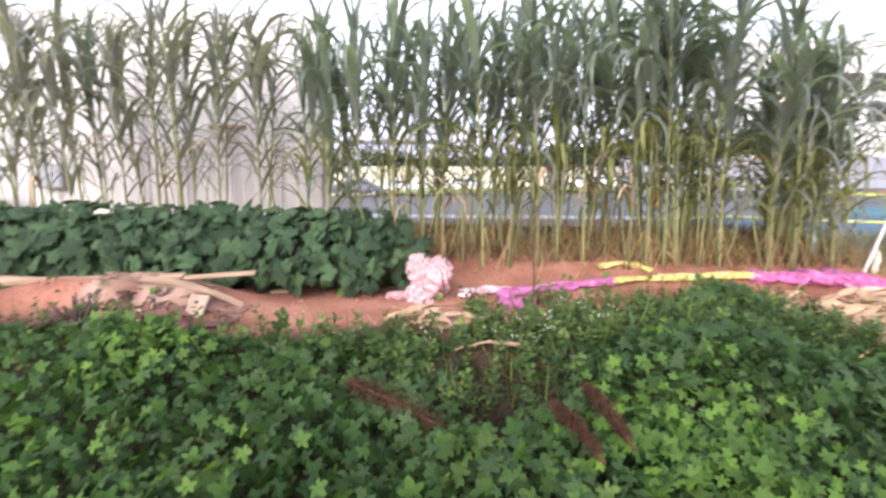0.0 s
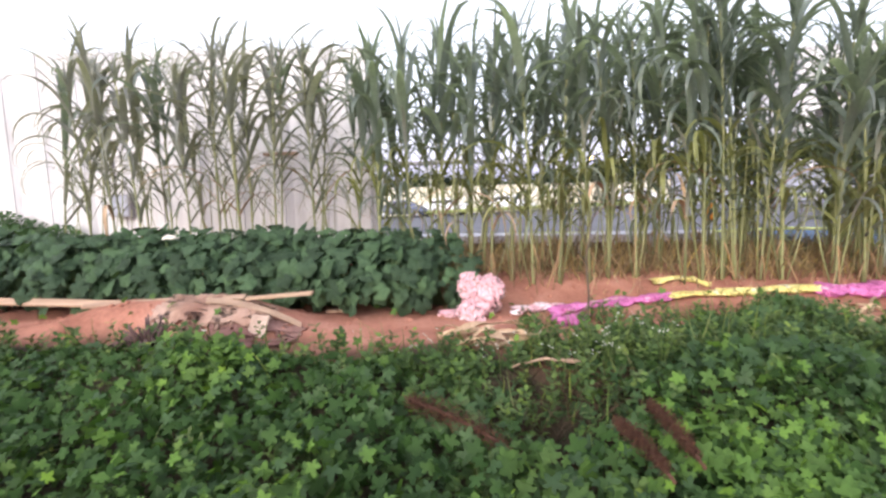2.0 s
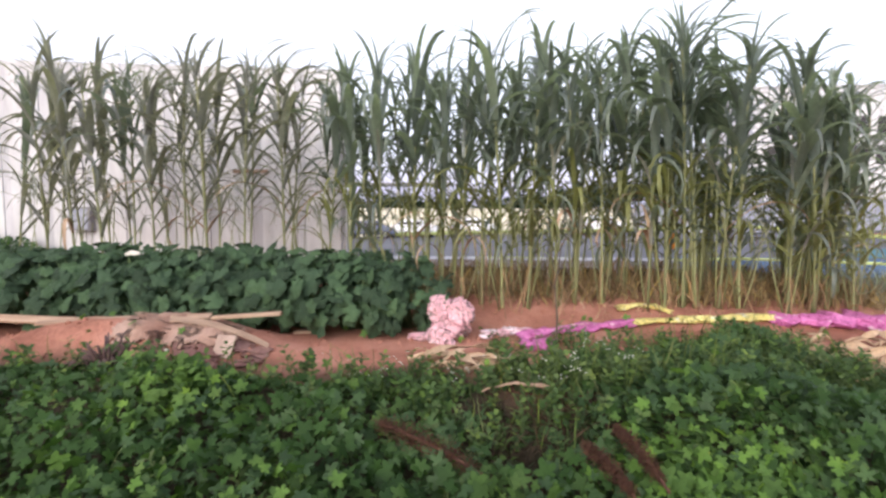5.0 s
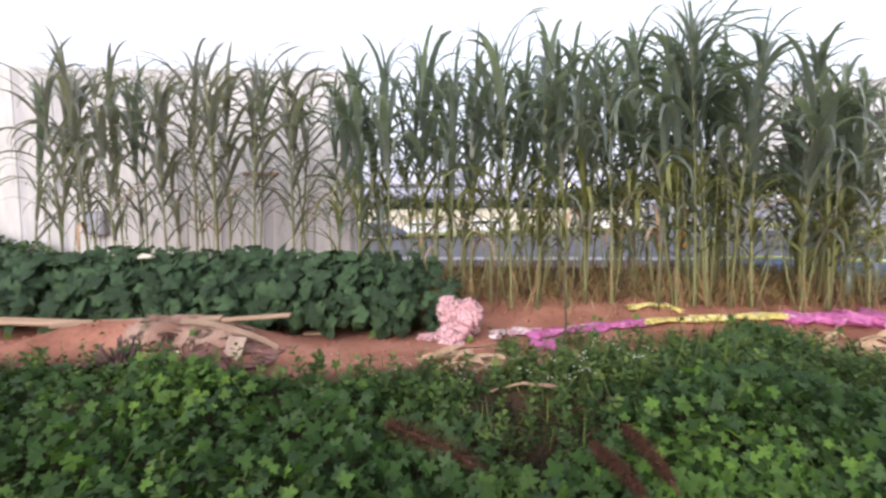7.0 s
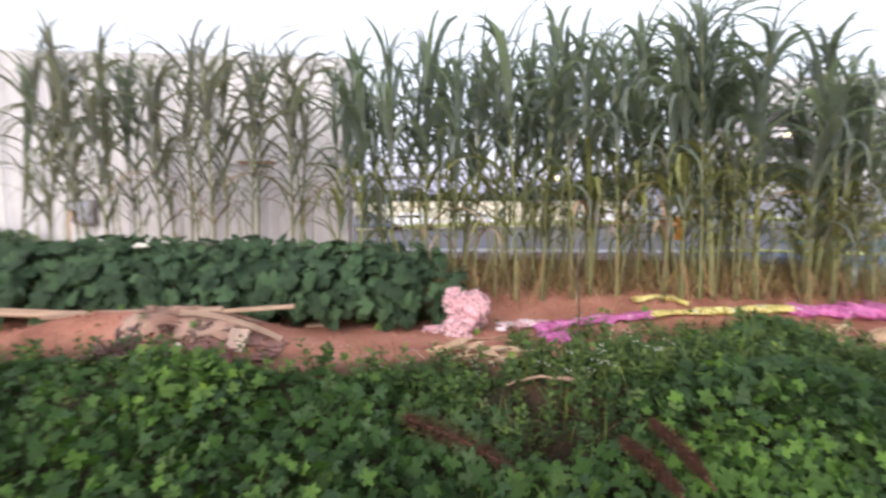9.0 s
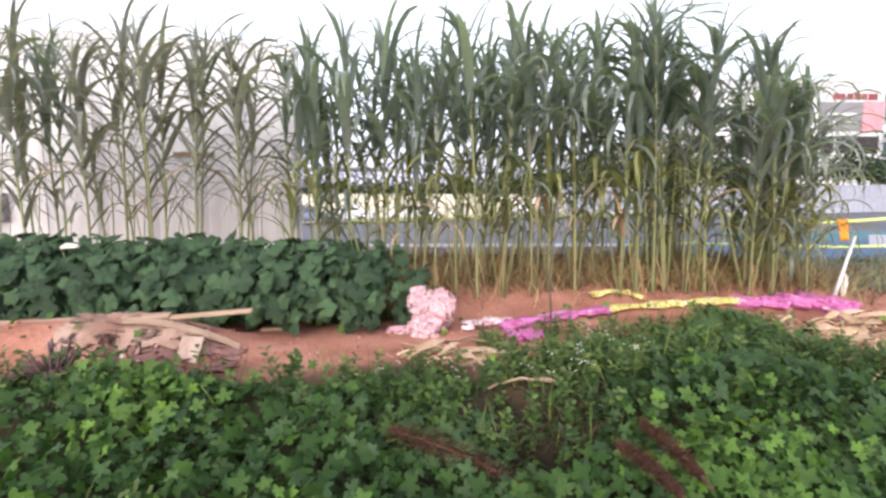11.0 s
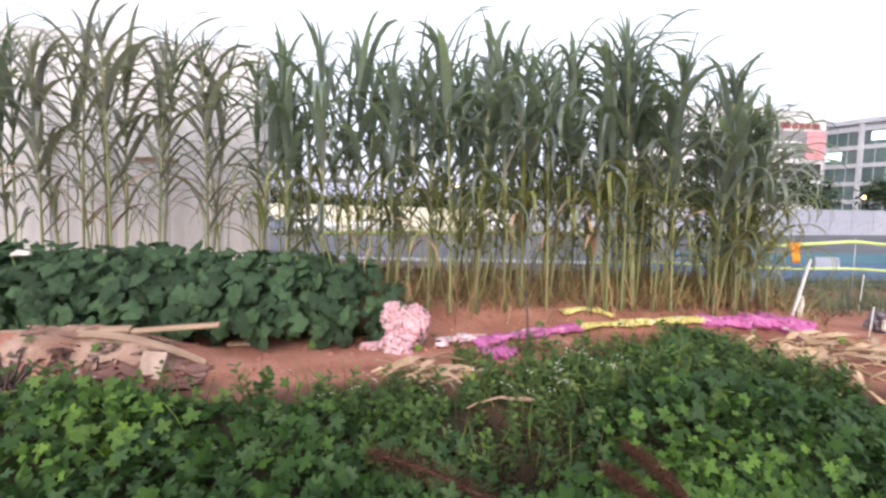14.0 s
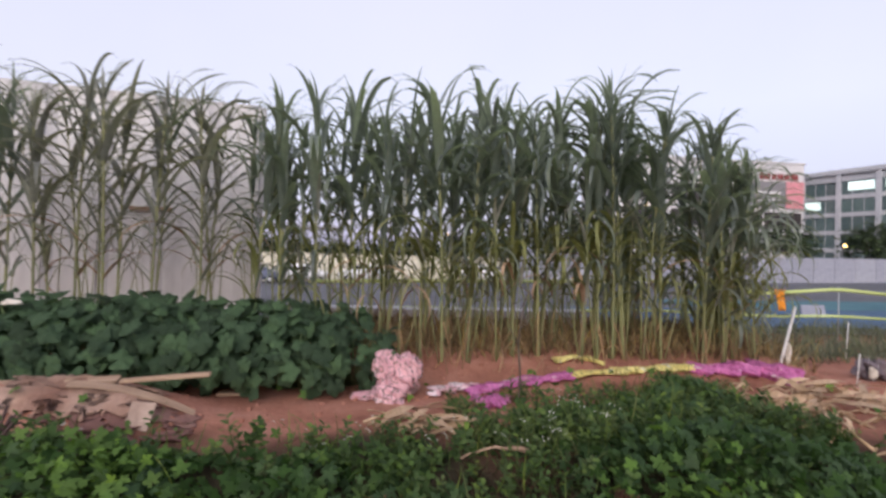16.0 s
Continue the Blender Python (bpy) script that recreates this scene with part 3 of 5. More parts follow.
# ---- squash row ----
def squash_leaf(rng, mat):
    """A broad, shallow-lobed leaf with a basal notch, cupped and wavy."""
    n, verts, faces = 22, [(0, 0, 0)], []
    ph = rng.uniform(0, 6)
    for ring in (0.55, 1.0):
        for k in range(n):
            a = -math.pi * 0.93 + 1.86 * math.pi * k / (n - 1)
            r = 1 + 0.13 * math.cos(5 * a) + 0.035 * math.cos(11 * a + ph)
            r *= 1 - 0.22 * math.exp(-(((abs(a) - math.pi) / 0.4) ** 2))
            z = 0.13 * ring ** 2 * math.cos(2 * a + ph) - 0.2 * ring ** 2 + 0.05 * ring * math.cos(5 * a)
            verts.append((ring * r * math.cos(a), ring * r * math.sin(a), z))
    for k in range(n - 1):
        faces += [(0, 1 + k, 2 + k), (1 + k, 1 + n + k, 2 + n + k, 2 + k)]
    return mesh_of("leaf", verts, faces, mat)


SQ_LEAVES = [squash_leaf(random.Random(60 + i), SQUASH) for i in range(5)]


def squash_plant(seed, count=120, low=-25):
    rng = random.Random(seed)
    plant = thing("squash_plant", "bushy squash plant with broad dark green leaves", "squash plant", "squash row")
    stems = []
    for i in range(count):
        side = rng.uniform(-0.36, 0.36)
        u = (i + rng.random()) / count
        a = radians(low + (110 - low) * u)
        reach, top = 0.30 + rng.uniform(-0.12, 0.09), rng.uniform(0.2, 0.335)
        y, z = -reach * math.cos(a), 0.20 + top * math.sin(a) + rng.uniform(-0.05, 0.06)
        z = max(z, 0.05)
        nor = Vector((side * 0.8 + rng.gauss(0, 0.55), -0.75 * math.cos(a) + rng.gauss(0, 0.4) - 0.5, math.sin(a) + 0.4 + rng.gauss(0, 0.3)))
        size = rng.uniform(0.037, 0.068)
        m = Matrix.Translation((side, y, z)) @ nor.to_track_quat("Z", "Y").to_matrix().to_4x4() @ Matrix.Rotation(rng.gauss(-1.57, 0.7), 4, "Z") @ Matrix.Diagonal((size, size, size, 1))
        part_mesh("leaf", rng.choice(SQ_LEAVES), plant, m=m)
        stems.append(tube([(side * 0.3, 0, -0.02), (side * 0.6, y * 0.5, z * 0.5 + 0.05), (side, y * 0.96, z - 0.012)], [0.006, 0.005, 0.004], 5))
    v, f = merge(stems)
    part_mesh("stem", mesh_of("stem", v, f, SQUASH_STEM), plant)
    return plant


SQ = [[squash_plant(80 + i) for i in range(4)], [squash_plant(180 + i, 55, 30) for i in range(3)]]
for row, (y, x0, x1) in enumerate(((4.55, -5.6, -0.25), (4.85, -5.5, -0.5))):
    x, n = x1, 0
    while x > x0:
        s = rnd.uniform(0.92, 1.04) * (0.72 if x > -0.4 else 1.0)
        yy = y + 0.05 + rnd.uniform(-0.05, 0.05) + (0.08 if x > -0.3 else 0)
        m = pose(x, yy, gz(x, yy), 0, 0, rnd.uniform(-25, 25)) @ Matrix.Diagonal((s, s, s, 1))
        if n < len(SQ[row]):
            SQ[row][n].matrix_basis = m
        else:
            ob = SQ[row][n % len(SQ[row])]
            copy_thing(ob, m @ Matrix.Diagonal((1 / ob.scale[0],) * 3 + (1,)))
        n += 1
        x -= 0.40


# ---- weeds on the verge ----
def canopy(x, y):
    """Height of the top of the weeds."""
    z = -0.16 + 0.07 * smooth_step(2.4, 2.9, y) - 0.06 * smooth_step(3.2, 3.6, y)
    z += 0.14 * math.exp(-(((x - 1.40) / 0.56) ** 2) - ((y - 3.2) / 0.36) ** 2)
    z += 0.14 * math.exp(-(((x + 1.35) / 0.35) ** 2) - ((y - 3.2) / 0.3) ** 2)
    z -= 0.18 * math.exp(-(((x - 0.52) / 0.28) ** 2) - ((y - 3.0) / 0.26) ** 2)
    z -= 0.08 * math.exp(-(((x - 0.15) / 0.35) ** 2) - ((y - 3.45) / 0.28) ** 2)
    z += 0.08 * math.exp(-(((x + 2.1) / 0.2) ** 2) - ((y - 3.25) / 0.25) ** 2)
    z -= 0.16 * smooth_step(1.9, 2.5, x) * smooth_step(2.6, 3.2, y)
    k = smooth_step(3.2, 3.6, y) * smooth_step(0.1, 0.6, x)
    z = z * (1 - k) + k * (-0.02 + 0.05 * math.exp(-(((x - 1.9) / 0.3) ** 2) - ((y - 4.4) / 0.3) ** 2))
    z += (0.07 - 0.04 * k) * noise.noise((x * 1.6, y * 1.6, 5)) + 0.05 * noise.noise((x * 4, y * 4, 9))
    return z


def palmate(depth=0.5, teeth=0.05, droop=0.22):
    """A five-lobed leaf: deep rounded sinuses, toothed lobes folded along their midribs."""
    lobes = ((-2.15, 0.55), (-1.12, 0.86), (0.0, 1.0), (1.12, 0.86), (2.15, 0.55))
    n, verts = 36, [(0, 0, 0.0)]
    for k in range(n):
        a = -2.75 + 5.5 * k / (n - 1)
        d, ln = min((abs(a - c), q) for c, q in lobes)
        c = max(0.0, 1 - (d / 0.53) ** 1.15)
        r = ln * ((1 - depth) + depth * c) + (teeth if k % 2 else -teeth) * ln
        verts.append((r * math.cos(a), r * math.sin(a), -droop * r * r + 0.10 * c * r))
    return verts, [(0, k + 1, k + 2) for k in range(n - 1)]


def blade(lean=0.5):
    verts, faces = [], []
    for i in range(6):
        s = i / 5
        w = 0.018 * (1 - s ** 2)
        verts += [(lean * s * s, -w, s - 0.25 * lean * s ** 3), (lean * s * s + 0.004, w, s - 0.25 * lean * s ** 3)]
        if i:
            faces.append((2 * i - 2, 2 * i - 1, 2 * i + 1, 2 * i))
    return verts, faces


def sprig():
    """A short upright shoot with narrow pinnate leaves."""
    pieces = [tube([(0, 0, -0.6), (0.03, 0, 0.4), (0.02, 0.02, 1.0)], [0.016, 0.013, 0.006], 4)]
    r = random.Random(3)
    for i in range(13):
        h, a = -0.1 + 1.05 * i / 12, 2.4 * i
        d = Vector((math.cos(a), math.sin(a), 0.45))
        side = Vector((-math.sin(a), math.cos(a), 0))
        ln = 0.42 * (1.1 - 0.5 * i / 12)
        o = Vector((0.02, 0.01, h))
        v = [o, o + d * ln * 0.3 + side * 0.09, o + d * ln * 0.45 + side * 0.05, o + d * ln * 0.65 + side * 0.10, o + d * ln,
             o + d * ln * 0.62 - side * 0.10, o + d * ln * 0.45 - side * 0.05, o + d * ln * 0.28 - side * 0.09]
        v[4].z -= 0.12 * ln
        pieces.append((v, [(0, 1, 2, 7), (7, 2, 6), (2, 3, 5, 6), (3, 4, 5)]))
    return merge(pieces)


def weed_rows(count, inside, size, sink, up=0.9, drop=0.0):
    rows, rng = [], random.Random(count)
    while len(rows) < count:
        x, y = rng.uniform(-6.0, 6.0), rng.uniform(-1.8, 4.7)
        near = 0.3 + 0.3 * noise.noise((x, y, 3))
        near += (1 - near) * smooth_step(0.9, 1.6, y) * (1 - smooth_step(3.5, 4.9, abs(x)))
        gap = 1 - 0.68 * math.exp(-(((x - 0.5) / 0.25) ** 2) - ((y - 3.0) / 0.23) ** 2) - 0.8 * math.exp(-(((x - 0.44) / 0.2) ** 2) - ((y - 3.3) / 0.1) ** 2) - 0.9 * math.exp(-(((x + 1.72) / 0.13) ** 2) - ((y - 3.22) / 0.2) ** 2)
        gap -= 0.8 * math.exp(-(((x - 0.1) / 0.26) ** 2) - ((y - 3.6) / 0.16) ** 2)
        if rng.random() > inside(x, y) * near * gap:
            continue
        u = rng.random()
        p = (x, y, canopy(x, y) - drop - sink * u ** 1.7)
        if p[2] < gz(x, y) + 0.02:
            p = (x, y, gz(x, y) + 0.02 + 0.04 * u)
        rows.append((p, (rng.gauss(0, 0.75), rng.gauss(-0.4, 0.75), up), rng.uniform(0, 6.28), rng.uniform(*size)))
    return rows


def edge(x):
    """Far edge of the weeds: a tongue of them reaches back over the bench to the cloth."""
    reach = np.interp(x, [-0.3, 0.3, 0.65, 1.0, 1.3, 1.55, 1.78, 1.95, 2.05, 2.12, 2.3, 3.0], [3.42, 3.5, 3.68, 3.82, 3.95, 4.1, 4.33, 4.52, 4.2, 3.7, 3.3, 3.12])
    return float(reach) + 0.1 * noise.noise((x * 1.3, 2, 2)) + 0.05 * noise.noise((x * 7, 2, 4))


def patchy(x, y, k, f=1.1):
    return noise.noise((x * f, y * f, k))


def in_bright(x, y):
    if y > edge(x):
        return 0
    mid = math.exp(-(((x - 0.35) / 0.55) ** 2) - ((y - 3.3) / 0.45) ** 2)
    hump = math.exp(-(((x - 1.5) / 0.65) ** 2) - ((y - 3.7) / 0.7) ** 2)
    return max(0, 0.85 - 0.8 * mid - 0.65 * hump + 0.35 * patchy(x, y, 1))


def in_dark(x, y):
    if y > edge(x):
        return 0
    hump = math.exp(-(((x - 1.55) / 0.75) ** 2) - ((y - 3.7) / 0.8) ** 2)
    return max(0, 0.25 + 1.0 * hump - 0.4 * patchy(x, y, 1))


def in_mixed(x, y):
    if y > edge(x) + 0.12 - 0.16 * math.exp(-(((x - 0.15) / 0.35) ** 2)):
        return 0
    mid = math.exp(-(((x - 0.3) / 0.75) ** 2) - ((y - 3.35) / 0.5) ** 2)
    return max(0, 0.03 + 0.7 * mid + 0.2 * patchy(x, y, 3) + 0.22 * smooth_step(3.2, 3.6, y) + 0.1 * smooth_step(3.9, 4.3, y))


HOP_T, HOP3_T = palmate(0.48, 0.035, 0.25), palmate(0.55, 0.04, 0.36)
scatter("hop_vine", HOP_T, weed_rows(22000, in_bright, (0.024, 0.060), 0.25), HOP, "thick mat of bright green lobed vine leaves", "weeds")
scatter("hop_vine", HOP3_T, weed_rows(16500, in_dark, (0.023, 0.056), 0.25), HOP_DARK, "thick mat of deep green lobed vine leaves", "weeds")


def in_yellow(x, y):
    """Where the paler yellow-green shoots grow: a tongue before the hump and two knots further along."""
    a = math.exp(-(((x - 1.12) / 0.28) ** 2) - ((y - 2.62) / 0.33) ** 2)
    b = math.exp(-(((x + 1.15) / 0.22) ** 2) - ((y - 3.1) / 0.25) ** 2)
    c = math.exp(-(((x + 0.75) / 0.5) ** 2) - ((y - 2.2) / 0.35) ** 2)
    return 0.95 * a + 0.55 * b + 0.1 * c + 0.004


scatter("hop_vine", HOP_T, weed_rows(1150, in_yellow, (0.024, 0.048), 0.08, 0.9, -0.02), HOP_YELLOW, "paler yellow-green lobed vine shoots over deeper green leaves", "weeds")
scatter("mugwort", sprig(), weed_rows(950, in_mixed, (0.08, 0.155), 0.16, 2.2, 0.11), WEED, "dull green mugwort shoots among vines", "weeds")
scatter("grass", blade(0.5), weed_rows(1000, in_mixed, (0.12, 0.24), 0.2, 2.6, 0.17), GRASS, "thin green and yellowed grass blades", "grass")


def undergrowth(count, x0, x1, y0, y1, size):
    rng, rows = random.Random(count + 1), []
    for _ in range(count):
        x, y = rng.uniform(x0, x1), rng.uniform(y0, y1)
        rows.append(((x, y, gz(x, y) - 0.01), (rng.gauss(0, 0.5), rng.gauss(0, 0.5), 1.0), rng.uniform(0, 6.28), rng.uniform(*size)))
    return rows


def thin_weeds(count, size, seed):
    """Sparse low growth on the soil between the vines and the cloth."""
    rng, rows = random.Random(seed), []
    while len(rows) < count:
        x, y = rng.uniform(0.3, 2.3), 3.42 + 0.95 * rng.random() ** 1.4
        if noise.noise((x * 2.4, y * 2.4, 7)) > -0.4 + 0.5 * (y - 3.4):
            rows.append(((x, y, gz(x, y) + 0.35 * size[0]), (rng.gauss(0, 0.3), rng.gauss(-0.1, 0.3), 1.0), rng.uniform(0, 6.28), rng.uniform(*size)))
    return rows


scatter("mugwort", sprig(), thin_weeds(430, (0.05, 0.13), 12), WEED, "sparse dull green seedlings on red soil", "weeds")
scatter("grass", blade(0.7), thin_weeds(900, (0.06, 0.15), 13), GRASS, "thin dull grass on the soil by the cloth", "grass")
# much darker blades than the other dry grass, only in the hollow
scatter("dry_grass", blade(0.9), undergrowth(420, 0.2, 0.8, 2.75, 3.3, (0.08, 0.22)), HOLLOW_GRASS, "matted brown dead grass in a hollow", "grass")
scatter("dry_grass", blade(0.7), undergrowth(4600, -1.1, 3.8, 5.15, 6.7, (0.12, 0.34)), DRYGRASS, "brown dry undergrowth below the corn", "grass")
scatter("verge_grass", blade(0.6), undergrowth(7000, 2.4, 9.8, 6.1, 9.1, (0.16, 0.36)), VERGE, "grey-green grass strip before the tarpaulin", "grass")
scatter("corn_litter", blade(1.1), undergrowth(420, -1.0, 3.6, 4.9, 6.0, (0.08, 0.2)), STRAW, "scraps of dead corn leaf on the soil", "litter")


def hedge_rows():
    rng, rows = random.Random(17), []
    while len(rows) < 5200:
        x, y = rng.uniform(-9.5, -4.35), rng.uniform(5.3, 6.4)
        top = 0.46 + 0.24 * smooth_step(-4.6, -5.8, x)
        top = top * (0.85 + 0.15 * noise.noise((x * 2, y * 2, 6))) * (1 - 0.5 * smooth_step(-4.9, -4.3, x))
        rows.append(((x, y, gz(x, y) + max(0.02, (top - gz(x, y)) * rng.random() ** 0.3)), (rng.gauss(0, 0.6), rng.gauss(-0.5, 0.5), 0.9), rng.uniform(0, 6.28), rng.uniform(0.03, 0.06)))
    return rows


scatter("bean_hedge", HOP_T, hedge_rows(), HOP_DARK, "low dark green bean hedge along the wall foot", "hedge")


def soil_clods():
    rng, rows = random.Random(91), []
    for _ in range(900):
        x, y = rng.uniform(-4.5, 4.6), rng.uniform(3.5, 5.3)
        rows.append(((x, y, gz(x, y)), (rng.gauss(0, 1), rng.gauss(0, 1), 1), rng.uniform(0, 6), rng.choice((0.006, 0.009, 0.012, 0.02))))
    bm = bmesh.new()
    bmesh.ops.create_icosphere(bm, subdivisions=1, radius=1)
    for v in bm.verts:
        v.co *= 1 + 0.35 * noise.noise(v.co * 2.3)
        v.co.z *= 0.7
    t = ([tuple(v.co) for v in bm.verts], [tuple(v.index for v in f.verts) for f in bm.faces])
    bm.free()
    scatter("soil_clods", t, rows, SOIL, "loose crumbs of red clay soil", "soil")


soil_clods()


def dock(base, tip, seed):
    """A dead dock spike: a bowed stem with whorls of rusty seed husks."""
    rng = random.Random(seed)
    d = thing("dock_spike", "dead rust-brown dock spike leaning in weeds", "weed", "dock spikes", base)
    t = Vector(tip) - Vector(base)
    pts = [t * (i / 8) + Vector((0, 0, 0.02 * math.sin(math.pi * i / 8))) for i in range(9)]
    v, f = tube(pts, [0.006] * 9, 6)
    part_mesh("stem", mesh_of("stem", v, f, DOCK), d)
    husks = []
    for i in range(2600):
        s = rng.uniform(0.15, 1)
        wide = (1.5 if seed == 1 else 0.85) * (0.006 + 0.009 * math.sin(math.pi * min(1, s * 0.85)) + 0.003 * math.sin(31 * s + seed))
        p = t * s + Vector((0, 0, 0.02 * math.sin(math.pi * s))) + Vector((rng.gauss(0, 1), rng.gauss(0, 1), rng.gauss(0, 1))) * wide
        q = [p + Vector((rng.gauss(0, 1), rng.gauss(0, 1), rng.gauss(0, 1))) * 0.0027 for _ in range(4)]
        husks.append((q, [(0, 1, 2), (0, 2, 3), (0, 3, 1), (1, 3, 2)]))
    v, f = merge(husks)
    part_mesh("seed_head", mesh_of("seed_head", v, f, DOCK), d)


dock((0.323, 2.607, -0.160), (-0.137, 2.915, -0.100), 1)
dock((0.770, 2.463, -0.140), (0.639, 2.702, -0.060), 2)
dock((0.883, 2.554, -0.140), (0.781, 2.859, -0.060), 3)


def flower(x, y, z, seed):
    rng = random.Random(seed)
    g = gz(x, y)
    fl = thing("white_flower", "slender weed with a spray of tiny white flowers", "flower", "white flowers", (x, y, g))
    stems, petals = [], []
    for i in range(4):
        e = Vector((rng.gauss(0, 0.05), rng.gauss(0, 0.06), z - g + rng.uniform(-0.06, 0.05)))
        stems.append(tube([(0, 0, 0), e * 0.5 + Vector((0.01, 0, 0.02)), e], [0.002, 0.0018, 0.0014], 4))
        for _ in range(3):
            c = e + Vector((rng.gauss(0, 0.014), rng.gauss(0, 0.014), rng.gauss(0, 0.008)))
            ring = [c + Vector((0.0052 * math.cos(a * 1.05), 0.0052 * math.sin(a * 1.05), 0.003)) for a in range(6)]
            petals.append(([c] + ring, [(0, 1 + k, 1 + (k + 1) % 6) for k in range(6)]))
    part_mesh("stem", mesh_of("stem", *merge(stems), GRASS), fl)
    part_mesh("blossom", mesh_of("blossom", *merge(petals), WHITE_PETAL), fl, "tiny white blossoms")


for i, (x, y, z) in enumerate(((0.75, 3.4, 0.13), (0.86, 3.42, 0.15), (0.94, 3.36, 0.13), (-0.37, 3.4, 0.02), (-0.25, 3.3, -0.06), (0.55, 3.3, 0.05), (0.2, 3.35, 0.0), (-0.1, 3.45, 0.0), (0.35, 3.5, 0.02), (0.68, 3.36, 0.08))):
    flower(x, y, z - 0.02, 300 + i)

# tall dead stem before the corn
dead = thing("dead_weed_stem", "tall thin dark dead weed stem standing upright", "weed", at=(0.67, 3.85, gz(0.67, 3.85)))
part_mesh("stem", mesh_of("stem", *tube([(0, 0, -0.03), (0.012, 0, 0.25), (-0.004, 0, 0.45), (0.03, 0.01, 0.68)], [0.006, 0.006, 0.005, 0.003], 6), BARK), dead)
for k, (h, dx) in enumerate(((0.5, 0.05), (0.56, -0.04), (0.62, 0.05), (0.42, -0.05))):
    part_mesh("twig", mesh_of("twig", *tube([(0.0, 0, h), (dx * 0.6, 0, h + 0.05), (dx, 0, h + 0.1)], [0.003, 0.003, 0.004], 5), BARK), dead)
clump = thing("dead_shrub", "dark purplish dead shrub stump among the weeds", "shrub", at=(-1.72, 3.45, gz(-1.72, 3.45)))
for k in range(60):
    a, r = 0.4 + 2.4 * k, rnd.uniform(0.04, 0.2)
    part_mesh("twig", mesh_of("twig", *tube([(0, 0, -0.02), (r * 0.6 * math.cos(a), r * 0.6 * math.sin(a), 0.1), (r * math.cos(a), r * math.sin(a), rnd.uniform(0.02, 0.2))], [0.011, 0.009, 0.005], 5), DEADWOOD), clump)


# ---- planks, sheet and scraps ----
def plank(a, b, width, thick, roll=0.0):
    a, b = Vector(a), Vector(b)
    ln = (b - a).length
    bm = bmesh.new()
    bmesh.ops.create_cube(bm, size=1, matrix=Matrix.Diagonal((ln, width, thick, 1)))
    bmesh.ops.subdivide_edges(bm, edges=[e for e in bm.edges if abs((e.verts[0].co - e.verts[1].co).x) > ln * 0.5], cuts=8)
    bmesh.ops.bevel(bm, geom=[e for e in bm.edges if e.calc_face_angle(0) > 1], offset=0.003, segments=1, affect="EDGES")
    for v in bm.verts:
        v.co.z += 0.008 * math.sin(2.2 * v.co.x + ln)
        v.co.y += 0.003 * noise.noise((v.co.x * 5, v.co.y * 30, ln))
    d = (b - a).normalized()
    m = Matrix.Translation((a + b) / 2) @ d.to_track_quat("X", "Z").to_matrix().to_4x4() @ Matrix.Rotation(roll, 4, "X")
    me = bpy.data.meshes.new("plank")
    bm.to_mesh(me), bm.free(), me.materials.append(WOOD)
    ob = new("plank", me)
    ob.matrix_basis = m
    return ob


for a, b, w, t, r, lab in (((-4.3, 4.2, 0.0), (-2.40, 4.10, 0.015), 0.06, 0.022, 0.6, "long weathered board lying on soil edge"),
                           ((-2.68, 4.06, 0.005), (-1.46, 4.04, 0.075), 0.055, 0.018, 0.3, "pale weathered plank lying over the mound"),
                           ((-1.45, 4.03, 0.070), (-0.99, 4.02, 0.104), 0.045, 0.018, 0.12, "short pale plank propped against squash leaves"),
                           ((-1.074, 4.444, gz(-1.074, 4.444) + 0.014), (-0.901, 4.453, gz(-0.901, 4.453) + 0.012), 0.05, 0.018, 0.1, "short brownish board half sunk in soil")):
    tagged(plank(a, b, w, t, r), lab, "plank", "planks by the squash")


def sheet(name, label, x0, x1, y0, y1, lift, mat, hole=0.0, nx=60, ny=26, arch=0.0, thick=0.004):
    """A crumpled sheet over the ground, with torn holes and a ragged edge."""
    vid, verts, faces = {}, [], []
    for j in range(ny + 1):
        for i in range(nx + 1):
            u, w = i / nx, j / ny
            x, y = x0 + (x1 - x0) * u, y0 + (y1 - y0) * w
            y += 0.05 * noise.noise((x * 5, j, 3))
            z = gz(x, y) + lift + arch * math.sin(math.pi * u) + 0.028 * abs(noise.noise((x * 4, y * 5, 2))) + 0.010 * noise.noise((x * 12, y * 12, 6))
            vid[i, j] = len(verts)
            verts.append((x, y, z))
    for j in range(ny):
        for i in range(nx):
            u, w = (i + 0.5) / nx, (j + 0.5) / ny
            torn = noise.noise((u * 6 + x0, w * 3.4, 8)) + 0.35 * noise.noise((u * 17, w * 12, 1))
            rim = min(u, 1 - u, w * 0.7, (1 - w) * 0.7) * 9
            if torn > hole or rim + 0.6 * noise.noise((u * 20, w * 14, 4)) < 0.25:
                continue
            faces.append((vid[i, j], vid[i + 1, j], vid[i + 1, j + 1], vid[i, j + 1]))
    ob = new(name, mesh_of(name, verts, faces, mat))
    md = ob.modifiers.new("thickness", "SOLIDIFY")
    md.thickness = thick
    return tagged(ob, label, name.split("_")[-1])


sheet("plastic_sheet", "torn soiled beige sheet draped over soil mound", -2.0, -1.2, 3.78, 4.10, 0.026, SHEET, 0.9)
sheet("soiled_film", "brown soiled film clinging to the bank below", -1.78, -0.98, 3.62, 3.93, 0.006, FILM, 0.3)
